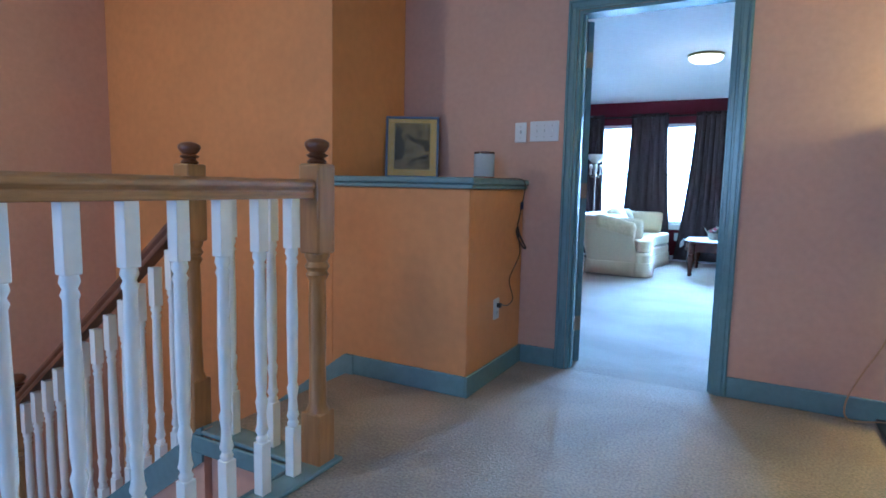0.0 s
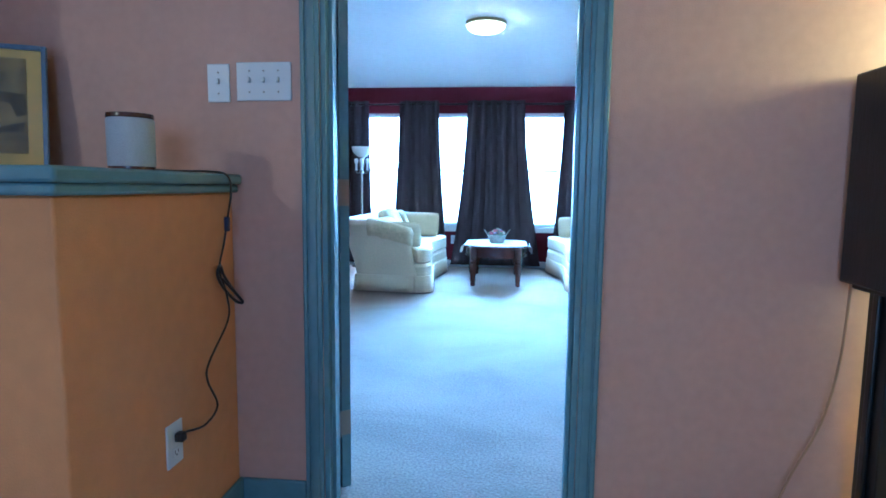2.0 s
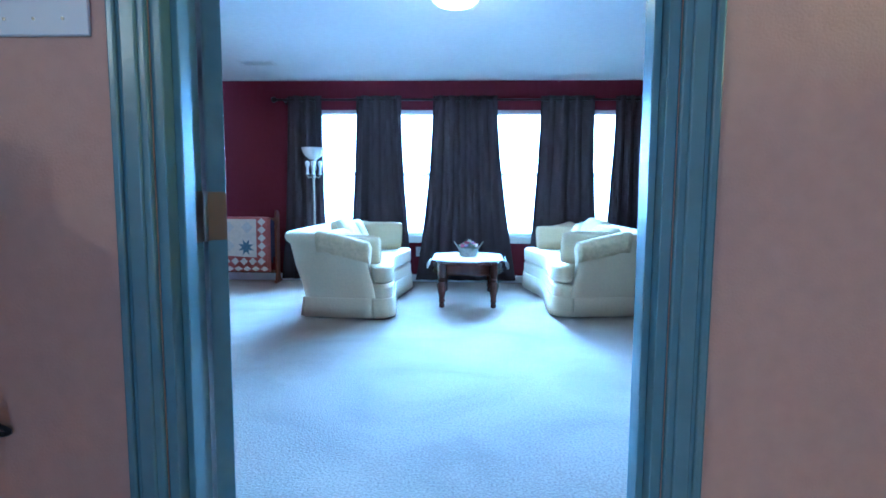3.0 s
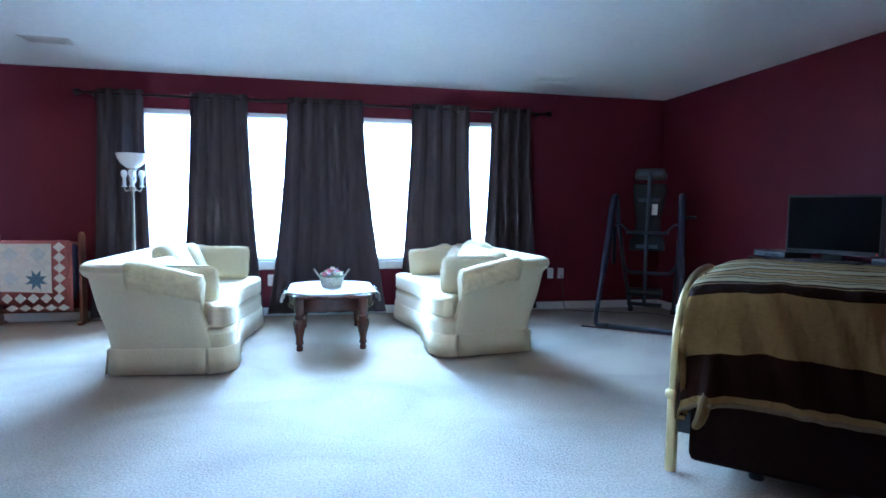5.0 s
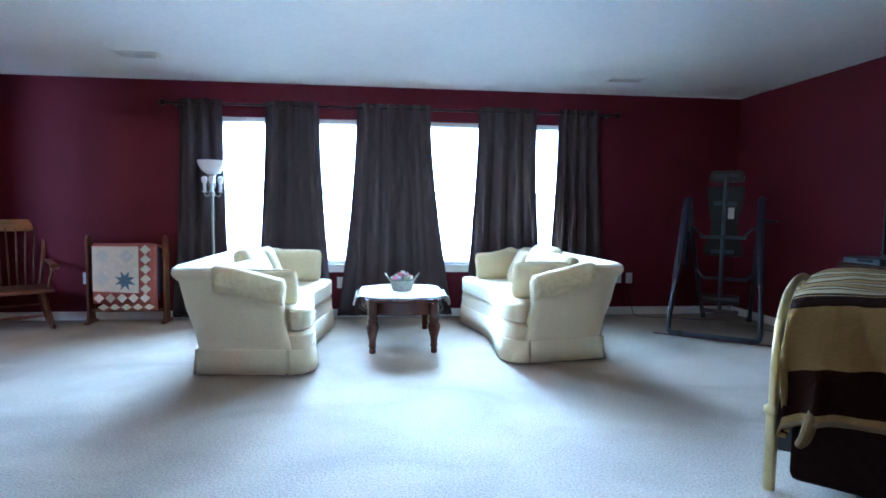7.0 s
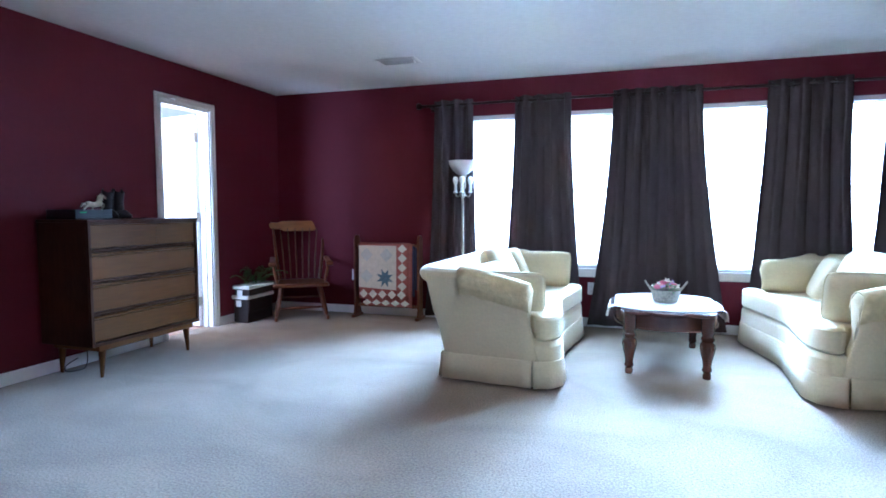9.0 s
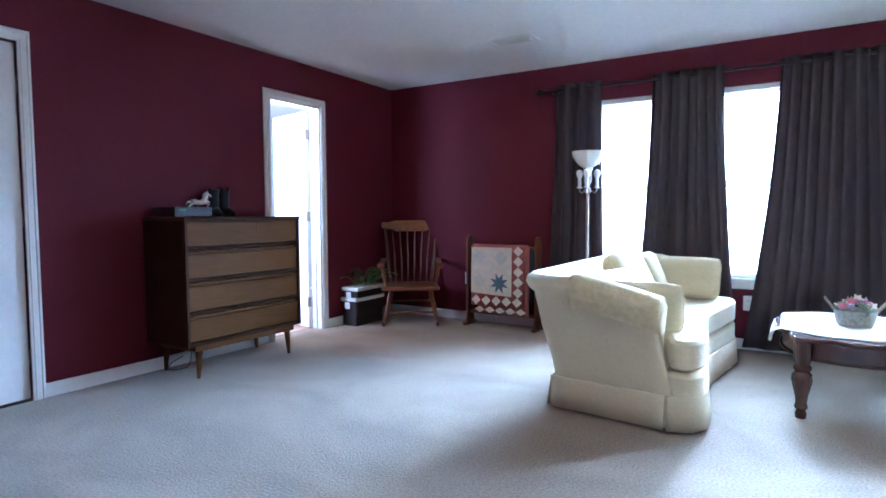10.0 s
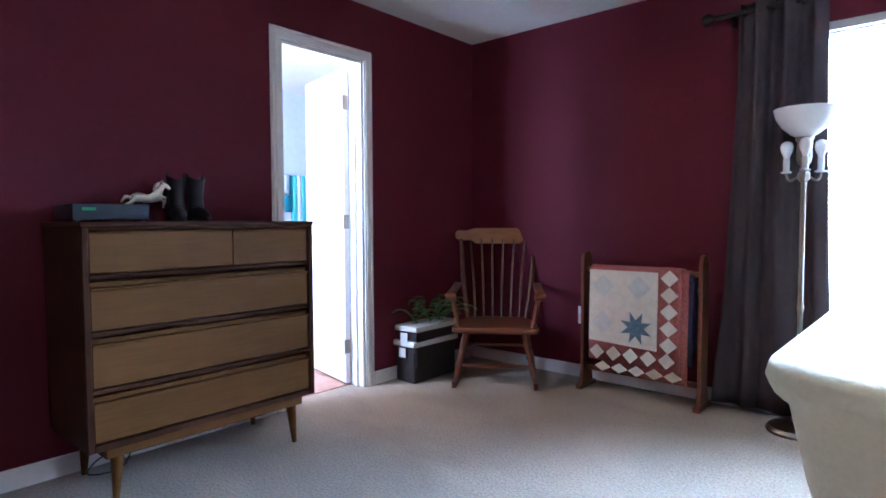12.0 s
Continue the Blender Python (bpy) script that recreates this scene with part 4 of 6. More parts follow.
# rocking chair: local y is the way it faces, x to its left-right
def rocking_chair(m):
    t = thing("rocking_chair", "brown maple spindle-back rocking chair in the corner", "rocking chair", m)
    seat = [(0.255, 0.0), (0.262, -0.03), (0.245, -0.30), (0.20, -0.43), (0.0, -0.46), (-0.20, -0.43), (-0.245, -0.30), (-0.262, -0.03), (-0.255, 0.0), (-0.12, 0.022), (0.12, 0.022)]
    part("seat", prism([(x * 1.08, y) for x, y in seat], 0.345, 0.385), MAPLE, t, bevel=0.012)
    legprof = [(0.014, 0), (0.018, 0.02), (0.022, 0.10), (0.018, 0.13), (0.024, 0.15), (0.018, 0.17), (0.026, 0.22), (0.020, 0.29), (0.015, 0.31)]
    for sx in (-1, 1):
        for y0, y1 in ((-0.06, 0.0), (-0.36, -0.43)):
            top, bot = Vector((0.19 * sx, y0, 0.35)), Vector((0.255 * sx, y1, 0.045))
            d = top - bot
            mm = Matrix.Translation(bot) @ d.to_track_quat("Z", "Y").to_matrix().to_4x4() @ Matrix.Diagonal((1, 1, d.length / 0.31, 1))
            part("leg", lathe(legprof, 14, mm), MAPLE, t, smooth=50)
        pts = []
        for i in range(17):
            y = 0.14 - 0.86 * i / 16
            pts.append((0.255 * sx, y, 0.022 + 0.36 * max(0, abs(y + 0.22) - 0.10) ** 2))
        bm = bmesh.new()
        sweep([(Vector(p), Vector((1, 0, 0)), Vector((0, 0, 1))) for p in pts], [(-0.014, -0.022), (0.014, -0.022), (0.014, 0.022), (-0.014, 0.022)], bm)
        part("rocker", bm, MAPLE, t, bevel=0.005)
        part("side_stretcher", tube([(0.235 * sx, -0.035, 0.17), (0.24 * sx, -0.22, 0.17), (0.235 * sx, -0.395, 0.17)], [0.009, 0.014, 0.009], 10), MAPLE, t, smooth=60)
        # arm with a rolled end on two posts
        arm = part("arm", sweep([(Vector((0.285 * sx, y, z)), Vector((1, 0, 0)), Vector((0, 0, 1))) for y, z in ((-0.46, 0.62), (-0.30, 0.612), (-0.12, 0.605), (0.0, 0.607), (0.03, 0.60))], [(-0.026, -0.011), (0.026, -0.011), (0.026, 0.011), (-0.026, 0.011)]), MAPLE, t, bevel=0.006)
        part("arm_scroll", tube([(0.25 * sx, 0.022, 0.588), (0.32 * sx, 0.022, 0.588)], 0.022, 14), MAPLE, arm, smooth=50)
        part("arm_post", tube([(0.235 * sx, -0.04, 0.375), (0.262 * sx, -0.03, 0.50), (0.28 * sx, -0.02, 0.60)], [0.012, 0.017, 0.010], 10), MAPLE, t, smooth=60)
        part("back_post", tube([(0.205 * sx, -0.40, 0.37), (0.245 * sx, -0.48, 0.62), (0.272 * sx, -0.575, 0.94)], [0.015, 0.018, 0.013], 10), MAPLE, t, smooth=60)
    part("front_stretcher", tube([(-0.235, -0.03, 0.13), (-0.05, -0.03, 0.13), (0, -0.03, 0.13), (0.05, -0.03, 0.13), (0.235, -0.03, 0.13)], [0.009, 0.014, 0.018, 0.014, 0.009], 10), MAPLE, t, smooth=60)
    part("rear_stretcher", tube([(-0.235, -0.40, 0.19), (0.235, -0.40, 0.19)], 0.010, 10), MAPLE, t, smooth=60)
    for i in range(6):
        x = -0.17 + 0.068 * i
        part("spindle", tube([(x * 0.92, -0.42, 0.37), (x, -0.485, 0.62), (x * 1.18, -0.575, 0.94)], [0.006, 0.0085, 0.006], 8), MAPLE, t, smooth=60)
    crest = [(-0.262, 0.945), (-0.268, 0.985), (-0.25, 1.005), (-0.20, 1.0), (-0.15, 1.02), (0.15, 1.02), (0.20, 1.0), (0.25, 1.005), (0.268, 0.985), (0.262, 0.945), (0.235, 0.925), (0.165, 0.932), (0.14, 0.905), (-0.14, 0.905), (-0.165, 0.932), (-0.235, 0.925)]
    crest = [(x * 1.18, z) for x, z in crest]
    bm = bmesh.new()
    fr = [bm.verts.new((x, -0.555 - (z - 0.905) * 0.29 - 0.20 * (0.10 - x * x), z)) for x, z in crest]
    bk = [bm.verts.new((x, -0.577 - (z - 0.905) * 0.29 - 0.20 * (0.10 - x * x), z)) for x, z in crest]
    k = len(crest)
    bm.faces.new(fr)
    bm.faces.new(bk[::-1])
    for i in range(k):
        bm.faces.new((fr[i], bk[i], bk[(i + 1) % k], fr[(i + 1) % k]))
    part("crest_rail", bm, CRESTWOOD, t, "lighter wooden crest rail", bevel=0.005)
    return t


rocking_chair(pose(0.630, 6.43, 0, 0, 0, 214) @ Matrix.Scale(0.98, 4))

# stacked wicker bins with a fern
bin_ = thing("wicker_bin", "dark brown wicker bin with a white cloth rim, stacked in pairs", "storage bin", pose(0.118, 6.345, 0), "stacked bins")
part("body", box((-0.085, 0.085, -0.205, 0.205, 0.0, 0.235)), WICKER, bin_, bevel=0.012)
part("liner", box((-0.098, 0.098, -0.22, 0.22, 0.235, 0.272)), LINEN, bin_, bevel=0.008)
part("label_tag", box((-0.04, 0.02, -0.224, -0.2205, 0.165, 0.228)), LINEN, bin_, bevel=0.001)
copy_thing(bin_, pose(0.122, 6.35, 0.10, 0, 0, 2))
fern = thing("fern", "small green artificial fern filling the top bin", "plant", pose(0.122, 6.35, 0.37))
rnd = random.Random(11)
for k in range(18):
    a, L = rnd.uniform(0, 6.28), rnd.uniform(0.16, 0.30)
    x0, y0 = rnd.uniform(-0.04, 0.04), rnd.uniform(-0.15, 0.15)
    d = Vector((math.cos(a) * 0.75, math.sin(a), 0)).normalized()
    rise = rnd.uniform(0.07, 0.15)
    pts = [Vector((x0, y0, 0.0)) + d * L * s + Vector((0, 0, rise * math.sin(s * 2.3) * 1.1)) for s in [i / 12 for i in range(13)]]
    pts = [Vector((max(p.x, -0.10), p.y, p.z)) for p in pts]
    bm = tube(pts, 0.0018, 5)
    for i, p in enumerate(pts[1:-1]):
        w = 0.034 * math.sin(math.pi * (0.15 + 0.8 * i / 11)) + 0.006
        sd = d.cross(Vector((0, 0, 1))).normalized()
        for s in (-1, 1):
            tip = p + sd * s * w + d * 0.012 + Vector((0, 0, -0.006))
            bm.faces.new([bm.verts.new(q) for q in (p - d * 0.006, p + sd * s * w * 0.5 - d * 0.004, tip, p + sd * s * w * 0.5 + d * 0.012, p + d * 0.007)])
    part("frond", bm, LEAF, fern)

# ---- wall plates, vents, ceiling light ----
def outlet(m, group="wall outlets"):
    """Duplex outlet; its face looks along local -y."""
    t = thing("wall_outlet", "white plastic duplex wall outlet", "outlet", m, group)
    part("plate", box((-0.036, 0.036, -0.006, 0, -0.058, 0.058)), PLASTIC, t, bevel=0.003)
    for z in (-0.021, 0.021):
        s = part("socket", box((-0.016, 0.016, -0.0085, -0.006, z - 0.014, z + 0.014)), PLASTIC, t, bevel=0.002)
        part("slot", box((-0.008, -0.006, -0.0092, -0.0085, z - 0.004, z + 0.006), (0.006, 0.008, -0.0092, -0.0085, z - 0.003, z + 0.005), (-0.002, 0.002, -0.0092, -0.0085, z - 0.010, z - 0.006)), BLACK, s)
    return t


o1 = outlet(pose(3.436, WY, 0.366))
copy_thing(o1, pose(6.46, WY, 0.407))
copy_thing(o1, pose(6.583, WY, 0.405))
copy_thing(o1, pose(0.945, WY, 0.42))


def switch_plate(m, n):
    w = 0.036 if n == 1 else 0.087
    t = thing("switch_plate", "white plastic single switch plate" if n == 1 else "white plastic triple switch plate beside the doorway", "light switch", m)
    part("plate", box((-w, w, -0.006, 0, -0.058, 0.058)), PLASTIC, t, bevel=0.003)
    for k in range(n):
        x = (k - (n - 1) / 2) * 0.046
        part("toggle", box((x - 0.005, x + 0.005, -0.018, -0.006, -0.004, 0.012)), PLASTIC, t, bevel=0.002)
        for z in (-0.032, 0.032):
            part("screw", lathe([(0.003, 0), (0.0025, 0.0015)], 8, pose(x, -0.006, z, 90, 0, 0)), NICKEL, t)
    return t




def ceiling_vent(m):
    t = thing("ceiling_vent", "white metal ceiling air register with angled slats", "air vent", m, "ceiling vents")
    part("frame", box((-0.18, -0.155, -0.10, 0.10, -0.008, 0), (0.155, 0.18, -0.10, 0.10, -0.008, 0), (-0.155, 0.155, -0.10, -0.078, -0.008, 0), (-0.155, 0.155, 0.078, 0.10, -0.008, 0)), WHITE, t, bevel=0.003)
    part("backing", box((-0.155, 0.155, -0.078, 0.078, -0.002, 0.0)), mat("duct_shadow", (0.74, 0.74, 0.74), 0.8), t)
    for i in range(9):
        y = -0.068 + 0.017 * i
        part("slat", box((-0.155, 0.155, -0.0075, 0.0075, -0.0008, 0.0008), m=pose(0, y, -0.006, 20, 0, 0)), WHITE, t)
    part("lever", box((0.135, 0.145, -0.03, 0.03, -0.022, -0.010)), WHITE, t)
    return t


cv = ceiling_vent(pose(1.86, 6.05, H, 0, 0, 0))
copy_thing(cv, pose(6.16, 6.30, H, 0, 0, 0))
cl = thing("ceiling_light", "lit round flush ceiling light with white glass and brass rim", "ceiling light", pose(3.92, 4.03, H))
part("rim", lathe([(0.13, 0), (0.165, -0.004), (0.168, -0.02), (0.155, -0.03)], 36), BRASS, cl, smooth=40)
dish = part("dish", lathe([(0.158, -0.022), (0.150, -0.045), (0.12, -0.068), (0.07, -0.082), (0.005, -0.088)], 36), glow("lit_glass", (1.0, 0.86, 0.62), 5.0), cl, smooth=60)
dish.visible_shadow = False

# ---- doors ----
def knob(m, parent):
    return part("knob", lathe([(0.026, 0), (0.026, 0.005), (0.010, 0.008), (0.009, 0.03), (0.020, 0.038), (0.026, 0.05), (0.022, 0.062), (0.006, 0.066)], 18, m), NICKEL, parent, smooth=50)


def flat_door(name, label, w, h, material, m, with_panels=True):
    """Leaf from the hinge (origin) along +x, 35 mm thick towards -y."""
    t = structure(new(name), label, "door")
    t.matrix_world = m
    part("leaf", box((0, w, -0.035, 0, 0.012, h)), material, t, bevel=0.003)
    for s, y in ((1, 0.0), (-1, -0.035)):
        k = knob(pose(w - 0.065, y, 0.92, -90 * s, 0, 0), t)
    for z in (0.25, 1.05, 1.80):
        part("hinge", tube([(-0.006, 0.006, z - 0.045), (-0.006, 0.006, z + 0.045)], 0.006, 8), NICKEL, t)
        part("hinge_plate", box((-0.001, 0.0, -0.034, 0.002, z - 0.044, z + 0.044)), NICKEL, t)
    return t


flat_door("door_1", "white bathroom door standing open into the bathroom", 0.565, 2.01, WHITE, pose(-0.122, 5.842, 0, 0, 0, 168))
flat_door("door_2", "teal bedroom door standing wide open", 0.735, 2.015, TEAL, pose(DL + 0.018, D1 + 0.016, 0, 0, 0, 128))
flat_door("door_3", "closed white closet door", 0.785, 2.03, WHITE, pose(-0.02, 3.508, 0, 0, 0, -90))
# hinges let into the jamb of the bedroom doorway
for z in (0.25, 1.05, 1.80):
    structure(obj("trim", box((DL + 0.018, DL + 0.0195, D1 - 0.036, D1 - 0.002, z - 0.045, z + 0.045)), NICKEL), "nickel hinge plate on the jamb", "hinge")

# ---- bathroom ----
BX, BY0, BY1 = -2.42, 4.5, 8.0
structure(obj("floor_bath", box((BX, -0.12, BY0, BY1, -0.05, -0.006)), TILE), "terracotta tiled bathroom floor", "floor")
structure(obj("ceiling_bath", box((BX - 0.1, -0.12, BY0 - 0.1, BY1 + 0.1, H, H + 0.1)), CEIL), "white bathroom ceiling", "ceiling")
structure(obj("wall_bath_west", box((BX - 0.1, BX, BY0, BY1, 0, H)), BATHWALL), "pale blue painted bathroom wall", "wall")
structure(obj("wall_bath_south", box((BX, -0.97, BY0 - 0.1, BY0, 0, H), (-0.27, -0.12, BY0 - 0.1, BY0, 0, H), (-0.97, -0.27, BY0 - 0.1, BY0, 0, 0.95), (-0.97, -0.27, BY0 - 0.1, BY0, 1.85, H)), BATHWALL), "pale blue painted bathroom wall with a window", "wall")
bwin = structure(new("window_5"), "small white framed bathroom window bright with daylight", "window")
part("window_frame", box((-0.97, -0.93, BY0 - 0.09, BY0 - 0.02, 0.95, 1.85), (-0.31, -0.27, BY0 - 0.09, BY0 - 0.02, 0.95, 1.85), (-0.93, -0.31, BY0 - 0.09, BY0 - 0.02, 0.95, 0.99), (-0.93, -0.31, BY0 - 0.09, BY0 - 0.02, 1.81, 1.85)), WHITE, bwin, bevel=0.004)
pane = part("pane", box((-0.93, -0.31, BY0 - 0.075, BY0 - 0.071, 0.99, 1.81)), glass("bathroom_window_glass"), bwin)
pane.visible_shadow = False
structure(obj("wall_bath_north", box((BX, -0.12, BY1, BY1 + 0.1, 0, H)), BATHWALL), "pale blue painted bathroom wall", "wall")
structure(obj("wall_bath_east", box((-0.126, -0.12, BY0, 5.31, 0, H), (-0.126, -0.12, 5.90, BY1, 0, H), (-0.126, -0.12, 5.31, 5.90, 2.04, H)), BATHWALL), "pale blue painted bathroom wall", "wall")
structure(obj("baseboard", box((BX, BX + 0.012, BY0, BY1, -0.006, 0.10)), WHITE, bevel=0.003), "white bathroom baseboard", "baseboard")
tilep = box((0.002, 0.298, 0.002, 0.298, 0, 0.006))
tmesh = bpy.data.meshes.new("tile")
tilep.to_mesh(tmesh)
tilep.free()
tmesh.materials.append(TILE)
for i in range(7):
    for j in range(8):
        tl = new("tile", tmesh)
        tl.parent, tl.location = bpy.data.objects["floor_bath"], (-0.43 - 0.3 * i, 5.0 + 0.3 * j, -0.006)
bar = thing("towel_bar", "chrome towel bar on the pale blue bathroom wall", "towel bar", pose(BX, 7.05, 1.52))
part("rail", tube([(0.06, -0.30, 0), (0.06, 0.30, 0)], 0.008, 10), NICKEL, bar, smooth=50)
for y in (-0.30, 0.30):
    part("post", lathe([(0.022, 0), (0.022, 0.01), (0.010, 0.014), (0.010, 0.07)], 12, pose(0, y, 0, 0, 90, 0)), NICKEL, bar, smooth=50)
AQUA = [mat("aqua_terry", (0.10, 0.52, 0.52), 0.95, var=0.1, scale=90, bump=0.8, bscale=300), mat("pale_terry", (0.72, 0.80, 0.76), 0.95, var=0.06, scale=90, bump=0.8, bscale=300), mat("teal_terry", (0.03, 0.28, 0.36), 0.95, var=0.1, scale=90, bump=0.8, bscale=300)]


def towel(y0, y1, zb, mats_, label):
    t = thing("towel", label, "towel", pose(BX + 0.06, 0, 1.52), "towels on the bar")
    n = len(mats_)
    for k, mm in enumerate(mats_):
        a, b = y0 + (y1 - y0) * k / n, y0 + (y1 - y0) * (k + 1) / n
        bm = bmesh.new()
        sec = [(0.018, zb - 1.52), (0.016, -0.2), (0.013, -0.01), (0.004, 0.012), (-0.008, 0.010), (-0.014, -0.02), (-0.016, zb - 1.42)]
        r0 = [bm.verts.new((x, a, z)) for x, z in sec]
        r1 = [bm.verts.new((x, b, z)) for x, z in sec]
        for i in range(len(sec) - 1):
            bm.faces.new((r0[i], r1[i], r1[i + 1], r0[i + 1]))
        p = part("stripe", bm, mm, t, smooth=60)
        md = p.modifiers.new("thick", "SOLIDIFY")
        md.thickness = 0.006


towel(6.99, 7.30, 0.80, [AQUA[0], AQUA[1], AQUA[0], AQUA[1], AQUA[0], AQUA[1]], "aqua and white striped bath towel hanging on a bar")
towel(6.83, 6.97, 1.15, [AQUA[2]], "teal hand towel hanging on a bar")
towel(6.835, 6.94, 1.38, [AQUA[1]], "white washcloth hanging over a hand towel")

# ---- inversion table: x along the front bar, y away from the windows' side ----
inv = thing("inversion_table", "grey steel inversion table with black padding and navy foam grips", "exercise machine", pose(6.80, 5.735, 0, 0, 0, -38.3))
for s in (-1, 1):
    fr = part("frame_side", tube(bend([(0.20 * s, 0.0, 0.022), (0.33 * s, 0.0, 0.024), (0.375 * s, 0.03, 0.07), (0.365 * s, 0.13, 0.34), (0.34 * s, 0.27, 0.72), (0.325 * s, 0.37, 1.05), (0.32 * s, 0.45, 1.22), (0.315 * s, 0.53, 1.265), (0.31 * s, 0.60, 1.20), (0.30 * s, 0.66, 0.95)], 5), 0.0225, 12), STEEL, inv, smooth=60)
    part("rear_leg", tube([(0.30 * s, 0.64, 1.02), (0.27 * s, 0.82, 0.60), (0.225 * s, 1.13, 0.03)], 0.020, 10), STEEL, inv, smooth=60)
    part("foam_grip", tube(bend([(0.355 * s, 0.19, 0.50), (0.335 * s, 0.30, 0.82), (0.323 * s, 0.40, 1.12), (0.318 * s, 0.47, 1.235), (0.315 * s, 0.54, 1.262)], 4), 0.033, 12), FOAM, inv, smooth=60)
    part("foot_cap", lathe([(0.028, 0), (0.028, 0.05), (0.022, 0.055)], 12, pose(0.222 * s, 1.14, 0)), BLACK, inv, smooth=40)
    part("hinge_arm", tube([(0.315 * s, 0.50, 0.98), (0.25 * s, 0.51, 0.985), (0.20 * s, 0.52, 0.93), (0.17 * s, 0.53, 0.90)], 0.010, 8), STEEL, inv, smooth=50)
    part("side_plate", box((0.305 * s - 0.006, 0.305 * s + 0.006, 0.38, 0.56, 0.58, 0.95)), FOAM, inv, bevel=0.004)
part("front_bar", tube([(-0.34, 0, 0.024), (0.34, 0, 0.024)], 0.024, 12), STEEL, inv, smooth=50)
part("floor_strip", box((-0.50, 0.50, -0.03, 0.0, 0.0, 0.012)), mat("maroon_strip", (0.06, 0.012, 0.015), 0.6), inv, bevel=0.003)
part("sleeve", tube([(-0.29, 0, 0.024), (-0.24, 0, 0.024)], 0.028, 12), BLACK, inv, smooth=40)
part("rear_crossbar", tube([(-0.265, 0.84, 0.55), (-0.2, 0.80, 0.47), (0.2, 0.80, 0.47), (0.265, 0.84, 0.55)], 0.019, 10), STEEL, inv, smooth=50)
part("tilt_crossbar", tube([(-0.20, 0.53, 0.90), (0.20, 0.53, 0.90)], 0.016, 10), STEEL, inv, smooth=50)
backm = pose(0, 0.56, 0.90, -8, 0, 0)
pad = [(-0.155, 0.50), (-0.165, 0.44), (-0.145, 0.30), (-0.115, 0.15), (-0.12, 0.02), (-0.17, -0.10), (-0.165, -0.18), (0.165, -0.18), (0.17, -0.10), (0.12, 0.02), (0.115, 0.15), (0.145, 0.30), (0.165, 0.44), (0.155, 0.50)]
swap = Matrix(((1, 0, 0, 0), (0, 0, 1, 0), (0, 1, 0, 0), (0, 0, 0, 1)))
part("backboard", prism(pad, 0.0, 0.045, m=backm @ swap), CLOTHGRILL, inv, bevel=0.012)
part("headrest", prism([(-0.15, 0.545), (-0.155, 0.60), (-0.13, 0.655), (0.13, 0.655), (0.155, 0.60), (0.15, 0.545)], -0.01, 0.06, m=backm @ swap), BLACK, inv, bevel=0.016)
part("main_tube", tube([backm @ Vector((0, -0.02, 0.60)), backm @ Vector((0, -0.02, -0.30)), backm @ Vector((0.0, 0.03, -0.52)), backm @ Vector((0.0, 0.05, -0.72))], 0.019, 10), STEEL, inv, smooth=50)
for z, w in ((0.60, 0.11), (0.33, 0.10), (-0.14, 0.10)):
    part("bracket", box((-w, w, -0.016, 0.0, z - 0.018, z + 0.018), m=backm), STEEL, inv, bevel=0.003)
part("label_tag", box((0.03, 0.085, -0.003, -0.001, 0.18, 0.29), m=backm), LINEN, inv)
part("ankle_rest", tube([backm @ Vector((-0.16, 0.06, -0.60)), backm @ Vector((0.16, 0.06, -0.60))], 0.045, 12), BLACK, inv, smooth=50)
part("foot_platform", box((-0.16, 0.16, 0.0, 0.16, -0.74, -0.70), m=backm), BLACK, inv, bevel=0.008)
part("grip_bar", tube([(0.30, 0.62, 1.06), (0.44, 0.60, 1.06)], 0.013, 10), BLACK, inv, smooth=50)

# ---- bed: x along its length from the foot, y across ----
BED = pose(5.44, 3.11, 0, 0, 0, -44)
bed = thing("bed", "bed with a polished brass footboard and dark brown skirted base", "bed", BED)
BW = 1.40
for y in (0.0, BW):
    p = part("foot_post", tube([(0, y, 0.0), (0, y, 0.33)], 0.024, 14), BRASS, bed, smooth=40)
    part("collar", lathe([(0.026, 0.315), (0.034, 0.325), (0.034, 0.345), (0.026, 0.355)], 16, pose(0, y, 0)), BRASS, p, smooth=50)
arch = [(0, 0.0, 0.34), (0, 0.012, 0.52), (0, 0.06, 0.64), (0, 0.20, 0.745), (0, 0.42, 0.80), (0, BW / 2, 0.815), (0, BW - 0.42, 0.80), (0, BW - 0.20, 0.745), (0, BW - 0.06, 0.64), (0, BW - 0.012, 0.52), (0, BW, 0.34)]
part("arch", tube(bend(arch, 5), 0.019, 12), BRASS, bed, smooth=50)
part("lower_rail", tube([(0, 0, 0.36), (0, BW, 0.36)], 0.013, 10), BRASS, bed, smooth=50)
for k in range(7):
    y = 0.17 + (BW - 0.34) * k / 6
    part("bar", tube([(0, y, 0.36), (0, y, 0.79 - 0.34 * (abs(y - BW / 2) / 0.7) ** 3.2)], 0.007, 8), BRASS, bed, smooth=50)
part("bracket", box((0.0, 0.10, 0.005, 0.045, 0.17, 0.30)), BLACK, bed, bevel=0.004)
part("base", box((0.07, 1.86, -0.03, BW - 0.04, 0.065, 0.45)), DARKBROWN, bed, bevel=0.03)
for x in (0.32, 1.0, 1.6):
    l = part("leg", tube([(x, 0.12, 0.03), (x, 0.12, 0.14)], 0.012, 8), BLACK, bed)
    part("caster", lathe([(0.03, 0.0), (0.032, 0.01), (0.012, 0.03)], 12, pose(x, 0.12, 0)), BLACK, l, smooth=40)
part("mattress", box((0.05, 1.88, 0.03, BW - 0.03, 0.45, 0.73)), LINEN, bed, bevel=0.05)
